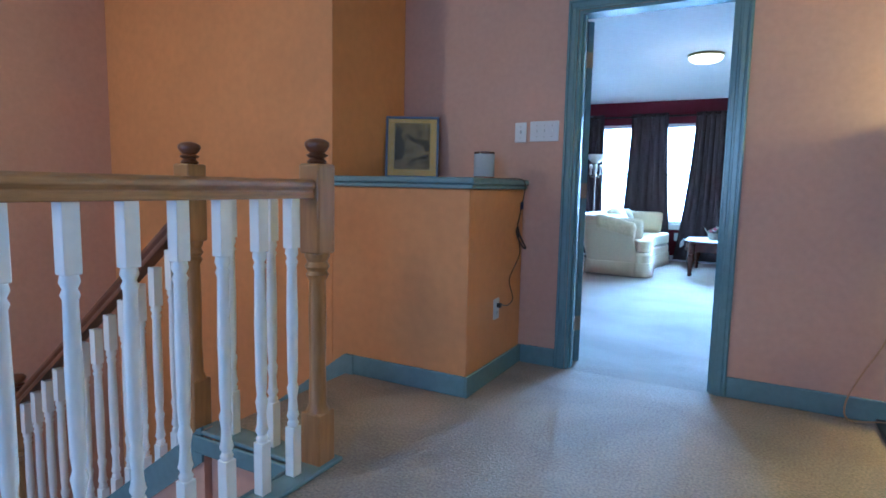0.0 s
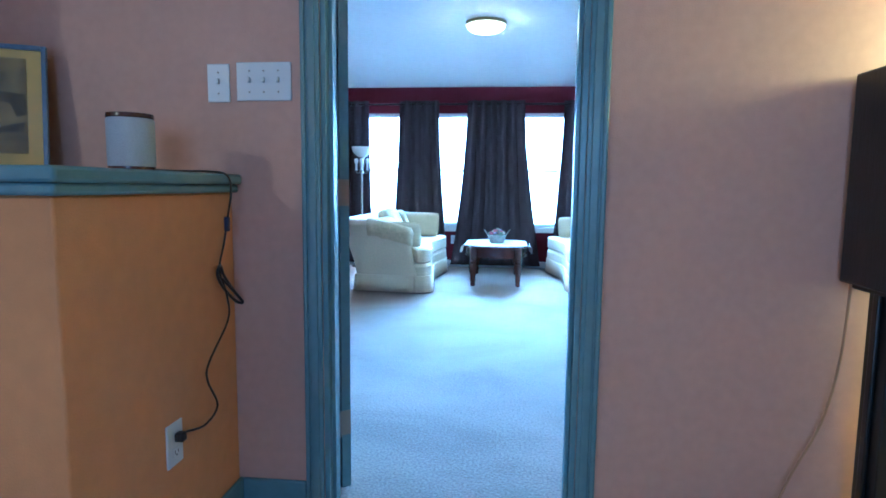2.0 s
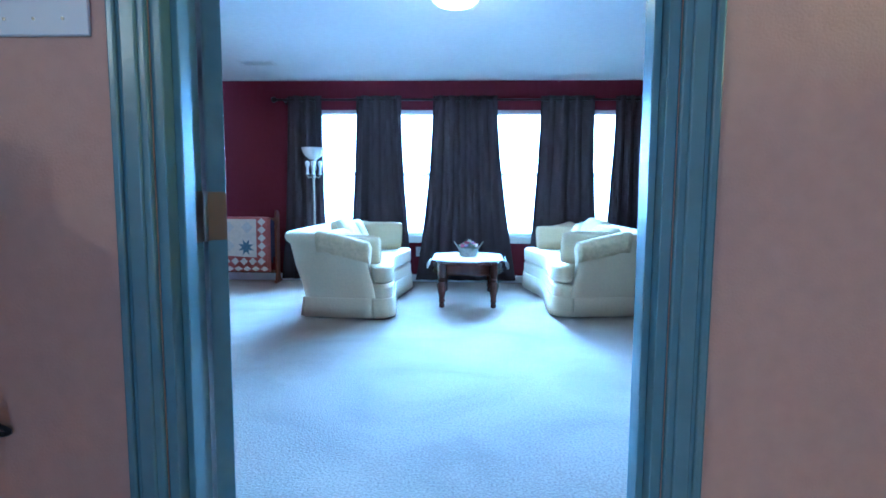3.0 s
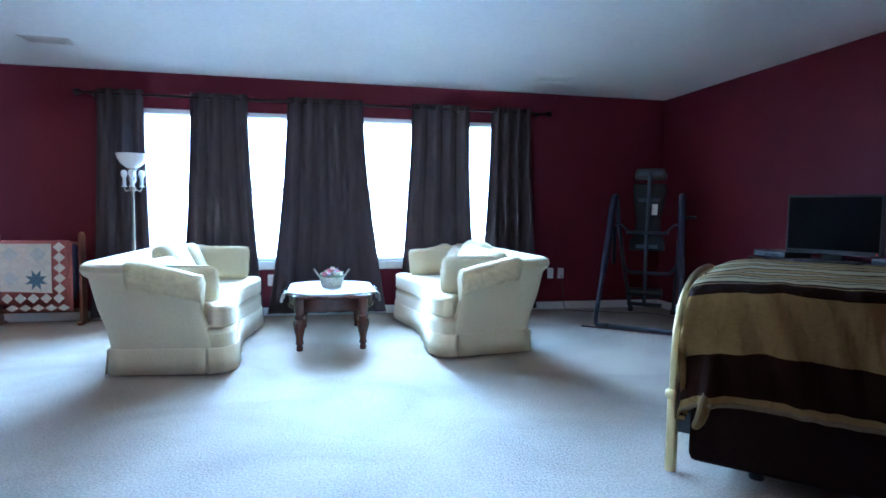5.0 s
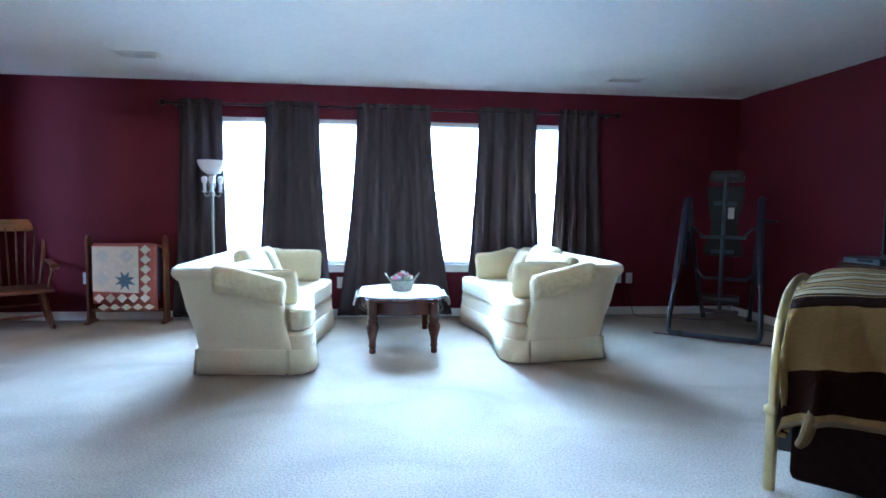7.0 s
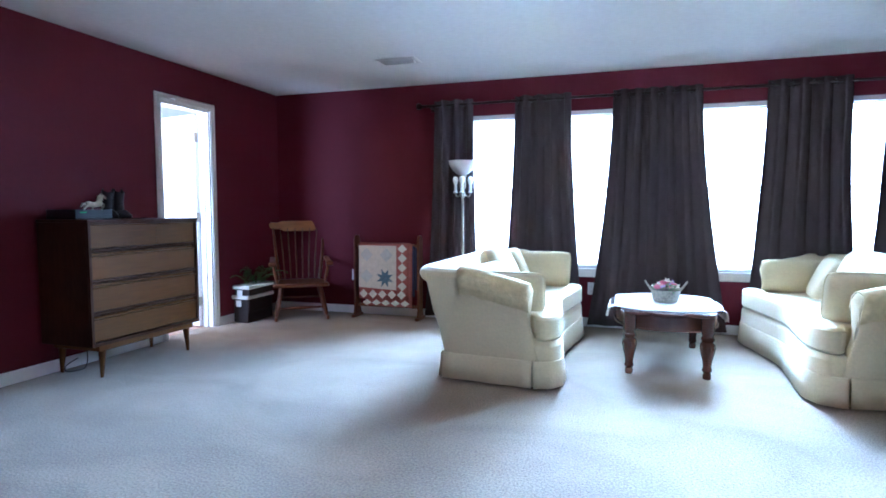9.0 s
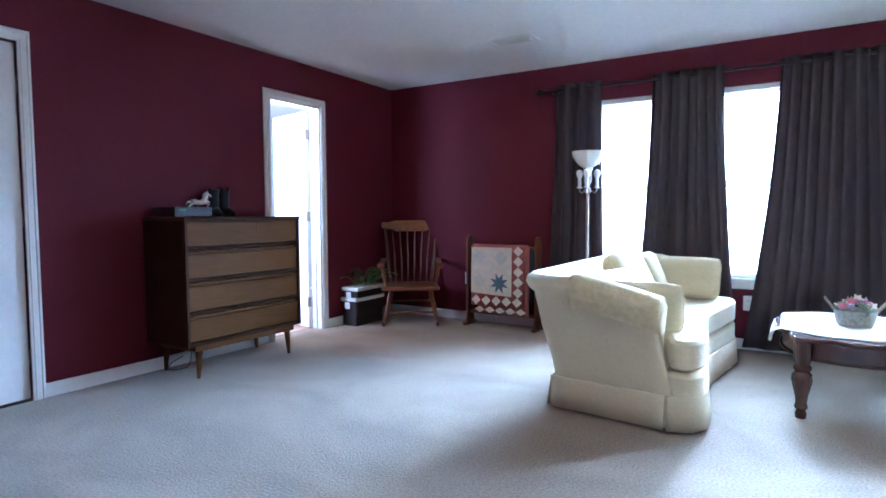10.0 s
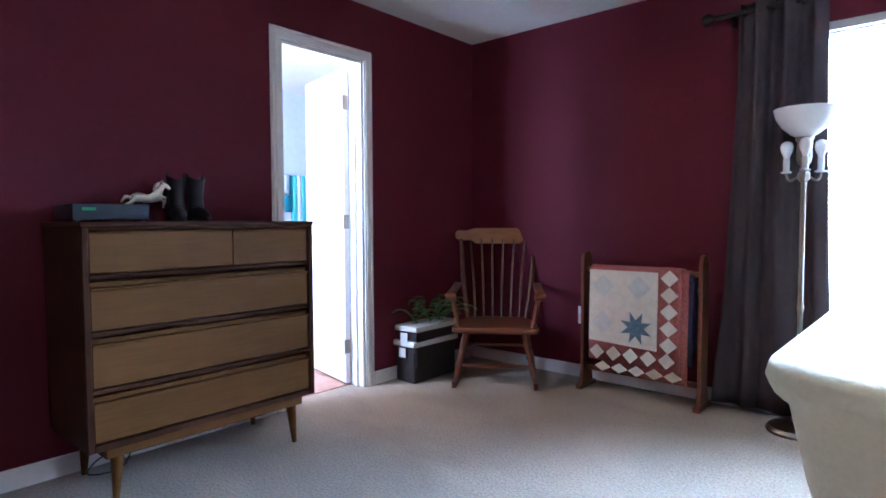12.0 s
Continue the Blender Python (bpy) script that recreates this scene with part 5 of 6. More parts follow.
part("headboard", box((1.88, 1.91, 0.0, BW, 0.0, 0.95)), BRASS, bed, bevel=0.02)

# striped comforter: stripes follow the arc across the bed
ST = bpy.data.materials.new("striped_comforter")
ST.use_nodes = True
nt = ST.node_tree
pb = nt.nodes["Principled BSDF"]
pb.inputs["Roughness"].default_value, pb.inputs["Sheen Weight"].default_value = 1.0, 0.0
uvn = nt.nodes.new("ShaderNodeUVMap")
uvn.uv_map = "arc"
sep = nt.nodes.new("ShaderNodeSeparateXYZ")
nt.links.new(uvn.outputs[0], sep.inputs[0])
ramp = nt.nodes.new("ShaderNodeValToRGB")
ramp.color_ramp.interpolation = "CONSTANT"
TAN, DRK, CRM = (0.180, 0.112, 0.040, 1), (0.014, 0.006, 0.004, 1), (0.23, 0.17, 0.092, 1)
pb.inputs["Specular IOR Level"].default_value = 0.02
stops = [(0, TAN), (0.012, DRK), (0.0395, CRM), (0.042, DRK), (0.0475, CRM), (0.050, DRK), (0.091, TAN), (0.199, DRK), (0.232, TAN), (0.238, DRK), (0.250, CRM), (0.275, DRK), (0.283, CRM), (0.300, DRK), (0.308, TAN), (0.342, DRK), (0.350, CRM), (0.372, DRK), (0.380, TAN), (0.420, DRK), (0.436, CRM), (0.485, DRK), (0.50, TAN), (0.54, DRK), (0.56, CRM), (0.61, DRK), (0.625, TAN), (0.68, DRK), (0.70, TAN), (0.76, DRK), (0.79, TAN)]
els = ramp.color_ramp.elements
els[0].position, els[0].color = stops[0]
els[1].position, els[1].color = stops[1]
for p_, c_ in stops[2:]:
    els.new(p_).color = c_
nt.links.new(sep.outputs["Y"], ramp.inputs[0])
nz_ = nt.nodes.new("ShaderNodeTexNoise")
nz_.inputs["Scale"].default_value = 60
mr = nt.nodes.new("ShaderNodeMapRange")
mr.inputs["To Min"].default_value, mr.inputs["To Max"].default_value = 0.85, 1.15
nt.links.new(nz_.outputs["Fac"], mr.inputs["Value"])
vs = nt.nodes.new("ShaderNodeVectorMath")
vs.operation = "SCALE"
nt.links.new(ramp.outputs[0], vs.inputs[0])
nt.links.new(mr.outputs[0], vs.inputs["Scale"])
nt.links.new(vs.outputs[0], pb.inputs["Base Color"])
tcn, crease, rise = nt.nodes.new("ShaderNodeTexCoord"), nt.nodes.new("ShaderNodeTexNoise"), nt.nodes.new("ShaderNodeBump")
stretch_ = nt.nodes.new("ShaderNodeMapping")
stretch_.inputs["Scale"].default_value = (1.0, 0.6, 0.35)
stretch_.inputs["Rotation"].default_value = (0, 0.5, 0)
crease.inputs["Scale"].default_value, crease.inputs["Detail"].default_value, crease.inputs["Distortion"].default_value = 14, 4, 0.8
rise.inputs["Strength"].default_value, rise.inputs["Distance"].default_value = 0.8, 0.035
nt.links.new(tcn.outputs["Object"], stretch_.inputs[0])
nt.links.new(stretch_.outputs[0], crease.inputs["Vector"])
nt.links.new(crease.outputs["Fac"], rise.inputs["Height"])
nt.links.new(rise.outputs[0], pb.inputs["Normal"])
bm = bmesh.new()
uvl = bm.loops.layers.uv.new("arc")
sec = [(-0.105, 0.362), (-0.10, 0.41), (-0.085, 0.49), (-0.065, 0.585), (-0.045, 0.68), (-0.015, 0.745), (0.04, 0.785), (0.12, 0.803), (0.25, 0.813), (0.42, 0.818), (0.60, 0.823), (0.80, 0.823), (1.0, 0.82), (1.2, 0.815), (1.33, 0.795), (1.42, 0.74), (1.45, 0.64), (1.46, 0.47)]
sec = [(v.x, v.y) for v in bend([(y, z, 0) for y, z in sec], 3)]
arc = [0.0]
for a, b in zip(sec, sec[1:]):
    arc.append(arc[-1] + math.dist(a, b))
nx = 92
grid = []
for i in range(nx + 1):
    u = i / nx
    x = 0.045 + 1.84 * u
    row = []
    for j, (y, z) in enumerate(sec):
        hang = max(0.0, (0.74 - z) / 0.4)
        side = min(1.0, max(0.0, (0.83 - z) / 0.06))
        wrinkle = noise.noise(Vector((x * 13 + z * 4, z * 3.0, 9))) + 0.5 * noise.noise(Vector((x * 26 + z * 9, z * 5, 1)))
        fold = 0.055 * side * wrinkle * (1 - 0.85 * min(1.0, hang) ** 2) + 0.010 * hang * math.sin(x * 7 + 2 * noise.noise(Vector((x * 2, 0, 3))))
        zz = z + 0.02 * min(1, max(0, (z - 0.6) * 6)) + 0.012 * noise.noise(Vector((x * 4, y * 4, 4))) + 0.004 * noise.noise(Vector((x * 15, y * 9, 7))) - 0.008 * u * hang
        edge = max(0.0, 1 - u / 0.12)
        zz -= 0.035 * edge ** 2 * (1 - hang * 0.5) + 0.05 * hang * max(0.0, 1 - u / 0.06)
        if y < 0.3:
            # the side panel folds out over the tucked corner
            lip = math.exp(-((x - 0.155) / 0.022) ** 2)
            tuck = 1 / (1 + math.exp((x - 0.135) / 0.008))
            y = y - fold - (0.030 * lip - 0.045 * tuck) * min(1.0, hang * 1.3)
        row.append((bm.verts.new((x, y, zz)), arc[j] / arc[-1], u))
    grid.append(row)
for i in range(nx):
    for j in range(len(sec) - 1):
        q = (grid[i][j], grid[i + 1][j], grid[i + 1][j + 1], grid[i][j + 1])
        f = bm.faces.new([v[0] for v in q])
        for lp, v in zip(f.loops, q):
            lp[uvl].uv = (v[2], v[1])
# tuck hanging down inside the footboard
last = [grid[0][j] for j in range(len(sec))]
prev = last
for k, (dx, dz) in enumerate(((-0.012, -0.10), (-0.010, -0.22), (0.0, -0.34))):
    cur = []
    for (v, a_, u_) in last:
        z = max(v.co.z + dz, 0.27 + 0.02 * math.sin(v.co.y * 14))
        cur.append((bm.verts.new((v.co.x + dx + 0.012 * math.sin(v.co.y * 13 + k), v.co.y * (1 if v.co.y > 0 else 0.9), z)), a_, u_))
    for j in range(len(sec) - 1):
        q = (prev[j], prev[j + 1], cur[j + 1], cur[j])
        f = bm.faces.new([v[0] for v in q])
        for lp, v in zip(f.loops, q):
            lp[uvl].uv = (v[2], v[1])
    prev = cur
hem = tube([(v[0].co.x, v[0].co.y - 0.004, v[0].co.z) for v in [g[0] for g in grid]], 0.011, 8)
ob = obj("comforter", bm, ST, smooth=80)
roll = bend([(0.170, -0.100, 0.415), (0.150, -0.122, 0.385), (0.138, -0.132, 0.335), (0.125, -0.128, 0.285), (0.105, -0.115, 0.25)], 4)
part("rolled_corner", tube(roll, [0.008 + 0.016 * math.sin(math.pi * min(1.0, 0.15 + 0.7 * i / (len(roll) - 1))) for i in range(len(roll))], 12), mat("tan_lining_cloth", (0.11, 0.068, 0.026), 0.95, var=0.15, scale=50, bump=0.8, bscale=40, spec=0.15), ob, "tan rolled corner")
part("hem", hem, mat("cream_hem_cloth", (0.10, 0.066, 0.030), 0.9, var=0.1, scale=60), ob, "cream rolled hem")
ob.matrix_world = BED
md = ob.modifiers.new("thick", "SOLIDIFY")
md.thickness, md.offset = 0.018, 0
tagged(ob, "brown, tan and cream striped comforter spread over the bed", "comforter")

# television on a low cabinet
tv = thing("television", "black flat-screen television on a low stand, switched off", "television", pose(7.46, 4.335, 0.77, 0, 0, 24))
SCREEN = mat("dark_screen", (0.004, 0.004, 0.005), 0.22, var=0.05, spec=0.08)
part("housing", box((-0.012, 0.05, -0.30, 0.30, 0.055, 0.475)), BLACK, tv, bevel=0.008)
part("screen", box((-0.0145, -0.012, -0.283, 0.283, 0.088, 0.458)), SCREEN, tv)
part("neck", box((0.005, 0.04, -0.06, 0.06, 0.014, 0.06)), BLACK, tv)
part("base", prism([(-0.10, -0.2), (0.12, -0.16), (0.12, 0.16), (-0.10, 0.2)], 0.0, 0.014), BLACK, tv, bevel=0.004)
part("power_light", box((-0.0135, -0.012, -0.275, -0.27, 0.07, 0.075)), glow("red_led", (1, 0.05, 0.02), 1.0), tv)
st = thing("tv_stand", "dark wooden television cabinet against the wall", "tv stand", pose(7.53, 4.30, 0))
part("body", box((-0.22, 0.24, -0.62, 0.62, 0.06, 0.74)), WOODSIDE, st, bevel=0.004)
part("top", box((-0.24, 0.25, -0.64, 0.64, 0.74, 0.77)), WOODSIDE, st, bevel=0.005)
part("plinth", box((-0.20, 0.24, -0.60, 0.60, 0.0, 0.06)), BLACK, st)
for s in (-1, 1):
    d = part("door", box((-0.235, -0.22, 0.31 * s - 0.295, 0.31 * s + 0.295, 0.09, 0.71)), WOODSIDE, st, bevel=0.003)
    part("pull", lathe([(0.012, 0), (0.012, 0.006), (0.006, 0.01), (0.012, 0.022), (0.004, 0.026)], 12, pose(-0.235, 0.31 * s - 0.26 * s, 0.42, 0, -90, 0)), NICKEL, d, smooth=50)
dv = thing("disc_player", "slim black disc player on the television cabinet", "disc player", pose(7.48, 4.80, 0.77))
part("case", box((-0.12, 0.12, -0.16, 0.16, 0.005, 0.05)), BLACK, dv, bevel=0.004)
part("tray", box((-0.123, -0.12, -0.1, 0.03, 0.022, 0.036)), SCREEN, dv)
d2 = thing("receiver", "grey set-top receiver on the television cabinet", "receiver", pose(7.48, 3.80, 0.77))
part("case", box((-0.12, 0.12, -0.14, 0.14, 0.005, 0.06)), mat("grey_case", (0.12, 0.12, 0.13), 0.4), d2, bevel=0.004)
part("front_panel", box((-0.124, -0.12, -0.13, 0.13, 0.012, 0.05)), BLACK, d2)


def cable(name, pts, r, material, label, n=6):
    return tagged(obj(name, tube(bend(pts, n), r, 8), material, smooth=60), label, "cable")


cable("power_cord", [(6.583, 6.98, 0.39), (6.60, 6.95, 0.20), (6.62, 6.93, 0.02), (6.75, 6.80, 0.006), (7.0, 6.72, 0.006), (7.2, 6.6, 0.006), (7.5, 6.5, 0.006), (7.62, 5.6, 0.006), (7.70, 4.95, 0.006)], 0.004, BLACK, "black power cord lying on the carpet by the wall")
cable("power_cord", [(0.02, 4.45, 0.06), (0.03, 4.35, 0.03), (0.10, 4.30, 0.008), (0.12, 4.42, 0.008), (0.05, 4.50, 0.10), (0.03, 4.5, 0.22)], 0.0035, BLACK, "black cord hanging behind the dresser")

# ---- landing things ----
known = set(bpy.data.objects)
copy_thing(o1, pose(5.403, L0, 0.450))
copy_thing(o1, pose(3.192, 0.268, 0.393, 0, 0, 90))
switch_plate(pose(3.161, L0, 1.384), 1)
switch_plate(pose(3.306, L0, 1.388), 3)
# unseen fixture added at the lamp that warms the stairwell wall
copy_thing(cl, pose(1.3, -2.6, H))
NEWEL = [(0.046, 0.30), (0.040, 0.31), (0.046, 0.325), (0.036, 0.345), (0.030, 0.40), (0.033, 0.60), (0.030, 0.72), (0.042, 0.742), (0.034, 0.756), (0.046, 0.772), (0.036, 0.79), (0.046, 0.81)]


def newel(name, m, z0=0.0):
    t = thing(name, "turned oak newel post with a ball finial on a square block", "newel post", m, "newel posts")
    part("lower_block", box((-0.045, 0.045, -0.045, 0.045, z0, 0.225)), OAKV, t, bevel=0.006)
    part("turned_shaft", lathe([(0.045, 0.225), (0.034, 0.25)] + [(r, z) for r, z in NEWEL[4:]] + [(0.044, 0.822)], 20), OAKV, t, smooth=50)
    part("upper_block", box((-0.046, 0.046, -0.046, 0.046, 0.82, 1.142)), OAKV, t, bevel=0.008)
    part("finial", lathe([(0.030, 1.142), (0.036, 1.15), (0.024, 1.162), (0.040, 1.172), (0.026, 1.182), (0.036, 1.192), (0.045, 1.206), (0.043, 1.218), (0.030, 1.228), (0.006, 1.233)], 20), OAKDARK, t, "dark turned finial", smooth=50)
    return t


N1 = (3.02, -1.0)
N2 = (2.335, -1.0)
newel("newel_post", pose(N1[0], N1[1], -0.012), 0.0)
newel("newel_post", pose(N2[0], N2[1], -0.012), 0.0)
RAILSEC = [(-0.030, 0.0), (0.030, 0.0), (0.030, 0.016), (0.024, 0.026), (0.034, 0.040), (0.032, 0.056), (0.018, 0.066), (-0.018, 0.066), (-0.032, 0.056), (-0.034, 0.040), (-0.024, 0.026), (-0.030, 0.016)]


def handrail(a, b, label):
    a, b = Vector(a), Vector(b)
    d = (b - a).normalized()
    side = d.cross(Vector((0, 0, 1))).normalized()
    up = side.cross(d)
    ob = obj("handrail", sweep([(a, side, up), (b, side, up)], RAILSEC), OAK, bevel=0.003)
    return tagged(ob, label, "handrail")


handrail((N1[0], N1[1] - 0.046, 1.008), (N1[0], -4.45, 1.008), "moulded oak handrail over white balusters")
handrail((N1[0] - 0.046, N1[1], 1.008), (N2[0] + 0.046, N2[1], 1.008), "moulded oak handrail over white balusters")
BAL = [(0.014, 0.20), (0.017, 0.212), (0.012, 0.225), (0.018, 0.24), (0.014, 0.26), (0.012, 0.30), (0.017, 0.34), (0.012, 0.36), (0.015, 0.40), (0.0165, 0.62), (0.014, 0.80), (0.018, 0.812), (0.013, 0.826), (0.019, 0.842), (0.016, 0.862)]


def baluster(x, y, z, h=1.008):
    """White turned baluster, square at both ends; its foot at z."""
    t = thing("baluster", "white turned wooden baluster", "baluster", pose(x, y, z), "balusters of the stair guard")
    s = h - 1.03
    part("lower_block", box((-0.020, 0.020, -0.020, 0.020, 0.018, 0.20)), WHITE, t, bevel=0.003)
    part("shaft", lathe([(r * 1.22, zz + (s if zz > 0.5 else 0)) for r, zz in BAL], 14), WHITE, t, smooth=50)
    part("upper_block", box((-0.021, 0.021, -0.021, 0.021, 0.86 + s, h + 0.002)), WHITE, t, bevel=0.003)
    return t


b_first = baluster(N1[0], -1.132, 0.0)
y = -1.132 - 0.146
while y > -4.4:
    copy_thing(b_first, pose(N1[0], y, 0))
    y -= 0.146
for x in (2.565, 2.79):
    copy_thing(b_first, pose(x, -1.0, 0))
structure(obj("trim", box((2.985, 3.085, -4.5, -0.93, 0.0, 0.018), (2.40, 2.985, -1.06, -0.945, 0.0, 0.018), (2.968, 2.985, -4.5, -1.06, -0.075, 0.018), (2.40, 2.968, -1.077, -1.06, -0.075, 0.0)), TEAL, bevel=0.006), "glossy teal painted curb under the guard rail", "curb")

# stairs going down to the west
RUN, RISE = 0.255, 0.188
stairs = structure(new("stairs"), "carpeted stairs leading down between a wall and a balustrade", "stairs")
for k in range(9):
    x = 2.45 - RUN * k
    z = -RISE * (k + 1)
    part("step", box((x - RUN - 0.02, x, -1.0, -0.09, z - 0.10, z)), CARPET, stairs, bevel=0.015)
sk = bmesh.new()
for y0, y1 in ((-0.112, -0.092),):
    pts = [(2.50, 0.11), (2.44, 0.11), (2.44 - 9 * RUN, 0.11 - 9 * RISE), (2.44 - 9 * RUN, -0.16 - 9 * RISE), (2.44, -0.16), (2.50, -0.10)]
    lo = [sk.verts.new((x, y0, z)) for x, z in pts]
    hi = [sk.verts.new((x, y1, z)) for x, z in pts]
    sk.faces.new(lo)
    sk.faces.new(hi[::-1])
    for i in range(6):
        sk.faces.new((lo[i], hi[i], hi[(i + 1) % 6], lo[(i + 1) % 6]))
part("skirt_board", sk, TEAL, stairs, "glossy teal skirt board")
sb = bmesh.new()
pts = [(2.44, 0.02), (2.44 - 9 * RUN, 0.02 - 9 * RISE), (2.44 - 9 * RUN, -2.75), (2.44, -2.75)]
lo = [sb.verts.new((x, -1.05, z)) for x, z in pts]
hi = [sb.verts.new((x, -1.0, z)) for x, z in pts]
sb.faces.new(lo)
sb.faces.new(hi[::-1])
for i in range(4):
    sb.faces.new((lo[i], hi[i], hi[(i + 1) % 4], lo[(i + 1) % 4]))
part("side_wall", sb, PINK, stairs, "pale pink painted stair side")
tr = bmesh.new()
tp = [(2.44, 0.035), (2.44 - 9 * RUN, 0.035 - 9 * RISE), (2.44 - 9 * RUN, -0.12 - 9 * RISE), (2.44, -0.12)]
lo = [tr.verts.new((x, -1.062, z)) for x, z in tp]
hi = [tr.verts.new((x, -1.05, z)) for x, z in tp]
tr.faces.new(lo)
tr.faces.new(hi[::-1])
for i in range(4):
    tr.faces.new((lo[i], hi[i], hi[(i + 1) % 4], lo[(i + 1) % 4]))
part("stringer", tr, TEAL, stairs, "glossy teal stringer")
LOWX = 0.90
dz = -(N2[0] - LOWX) * RISE / RUN
a, b = Vector((N2[0] - 0.04, -1.025, 0.845)), Vector((LOWX, -1.025, 0.845 + dz))
ob = handrail(a, b, "dark oak handrail sloping down the stairs")
ob.data.materials[0] = OAKDARK
newel("newel_post", pose(LOWX - 0.02, -1.025, dz - 0.20), -0.3)
n = 12
for k in range(n):
    x = N2[0] - 0.10 - (N2[0] - 0.10 - LOWX - 0.06) * k / (n - 1)
    copy_thing(b_first, pose(x, -1.025, (x - N2[0]) * RISE / RUN - 0.17))

# things on the ledge
LZ = 1.105
sp = thing("smart_speaker", "small white cloth-covered cylinder speaker on the teal ledge", "speaker", pose(3.065, 0.34, LZ))
part("foot", lathe([(0.052, 0), (0.056, 0.003), (0.056, 0.012)], 28), CHERRY, sp, "wooden foot ring", smooth=40)
part("cloth_body", lathe([(0.0555, 0.012), (0.0575, 0.016), (0.0575, 0.132), (0.055, 0.136)], 32), mat("grey_white_cloth", (0.46, 0.46, 0.48), 0.9, var=0.1, scale=300, bump=0.5, bscale=600), sp, smooth=40)
part("top_ring", lathe([(0.0555, 0.136), (0.0575, 0.138), (0.056, 0.148), (0.045, 0.149), (0.044, 0.144)], 32), CHERRY, sp, smooth=40)
cable("charger_cable", [(3.097, 0.37, 1.110), (3.147, 0.44, 1.109), (3.192, 0.50, 1.110), (3.229, 0.535, 1.100), (3.235, 0.545, 1.05), (3.217, 0.552, 0.965), (3.209, 0.545, 0.90), (3.207, 0.515, 0.82), (3.212, 0.545, 0.74), (3.209, 0.555, 0.66), (3.205, 0.44, 0.56), (3.207, 0.425, 0.51), (3.213, 0.466, 0.423), (3.213, 0.394, 0.393), (3.207, 0.30, 0.412), (3.203, 0.272, 0.414)], 0.0032, BLACK, "black charging cable running down the low wall to an outlet")
ob = obj("cable_switch", box((-0.008, 0.008, -0.007, 0.007, -0.022, 0.022)), mat("navy_plastic", (0.02, 0.025, 0.06), 0.4), bevel=0.004)
ob.location = (3.216, 0.553, 0.955)
tagged(ob, "small dark inline switch on the charging cable", "cable switch")
cable("cable_tie", [(3.209, 0.51, 0.80), (3.217, 0.56, 0.76), (3.219, 0.635, 0.70), (3.213, 0.60, 0.71), (3.209, 0.53, 0.765), (3.213, 0.49, 0.81), (3.217, 0.50, 0.835), (3.213, 0.53, 0.80), (3.215, 0.585, 0.745)], 0.0045, BLACK, "black looped cable tie on the charging cable")
pl = thing("plug", "black plug in the low wall outlet", "plug", pose(3.201, 0.268, 0.414))
part("body", box((0, 0.024, -0.012, 0.012, -0.012, 0.012)), BLACK, pl, bevel=0.004)

pic = thing("picture_frame", "old lighthouse print in a grey-blue frame leaning on the ledge", "picture frame", pose(2.505, 0.475, LZ, -7, 0, 27))
PW, PH = 0.166, 0.385
FRAME = mat("grey_blue_frame", (0.14, 0.17, 0.25), 0.4, 0.2, var=0.15, scale=30)
part("frame", box((-PW, -PW + 0.014, -0.012, 0.006, 0, PH), (PW - 0.014, PW, -0.012, 0.006, 0, PH), (-PW + 0.014, PW - 0.014, -0.012, 0.006, 0, 0.014), (-PW + 0.014, PW - 0.014, -0.012, 0.006, PH - 0.014, PH)), FRAME, pic, bevel=0.003)
part("mat_board", box((-PW + 0.014, PW - 0.014, 0.0, 0.004, 0.014, PH - 0.014)), PAPER, pic)
part("print", box((-0.112, 0.112, -0.002, 0.0, 0.055, 0.345)), mat("sepia_print", (0.30, 0.19, 0.062), 0.8, var=0.55, scale=16, big=0.3), pic)
INK = mat("dark_sepia_ink", (0.11, 0.070, 0.026), 0.8, var=0.7, scale=45)
part("ink_rock", prism([(-0.108, 0.11), (-0.060, 0.12), (-0.045, 0.17), (-0.050, 0.225), (-0.072, 0.265), (-0.060, 0.30), (-0.085, 0.325), (-0.105, 0.30)], 0.002, 0.0035, m=Matrix(((1, 0, 0, 0), (0, 0, -1, 0), (0, 1, 0, 0), (0, 0, 0, 1)))), INK, pic)
part("ink_roofs", prism([(-0.03, 0.275), (0.02, 0.245), (0.105, 0.235), (0.108, 0.175), (0.085, 0.165), (0.07, 0.205), (0.01, 0.225), (-0.02, 0.24)], 0.002, 0.0035, m=Matrix(((1, 0, 0, 0), (0, 0, -1, 0), (0, 1, 0, 0), (0, 0, 0, 1)))), INK, pic)
part("ink_ground", prism([(-0.02, 0.085), (0.03, 0.115), (0.10, 0.12), (0.105, 0.15), (0.06, 0.14), (0.0, 0.115)], 0.002, 0.0035, m=Matrix(((1, 0, 0, 0), (0, 0, -1, 0), (0, 1, 0, 0), (0, 0, 0, 1)))), INK, pic)
gl = part("glazing", box((-PW + 0.014, PW - 0.014, -0.008, -0.0065, 0.014, PH - 0.014)), clear_glass("picture_glass"), pic)
gl.visible_shadow = False

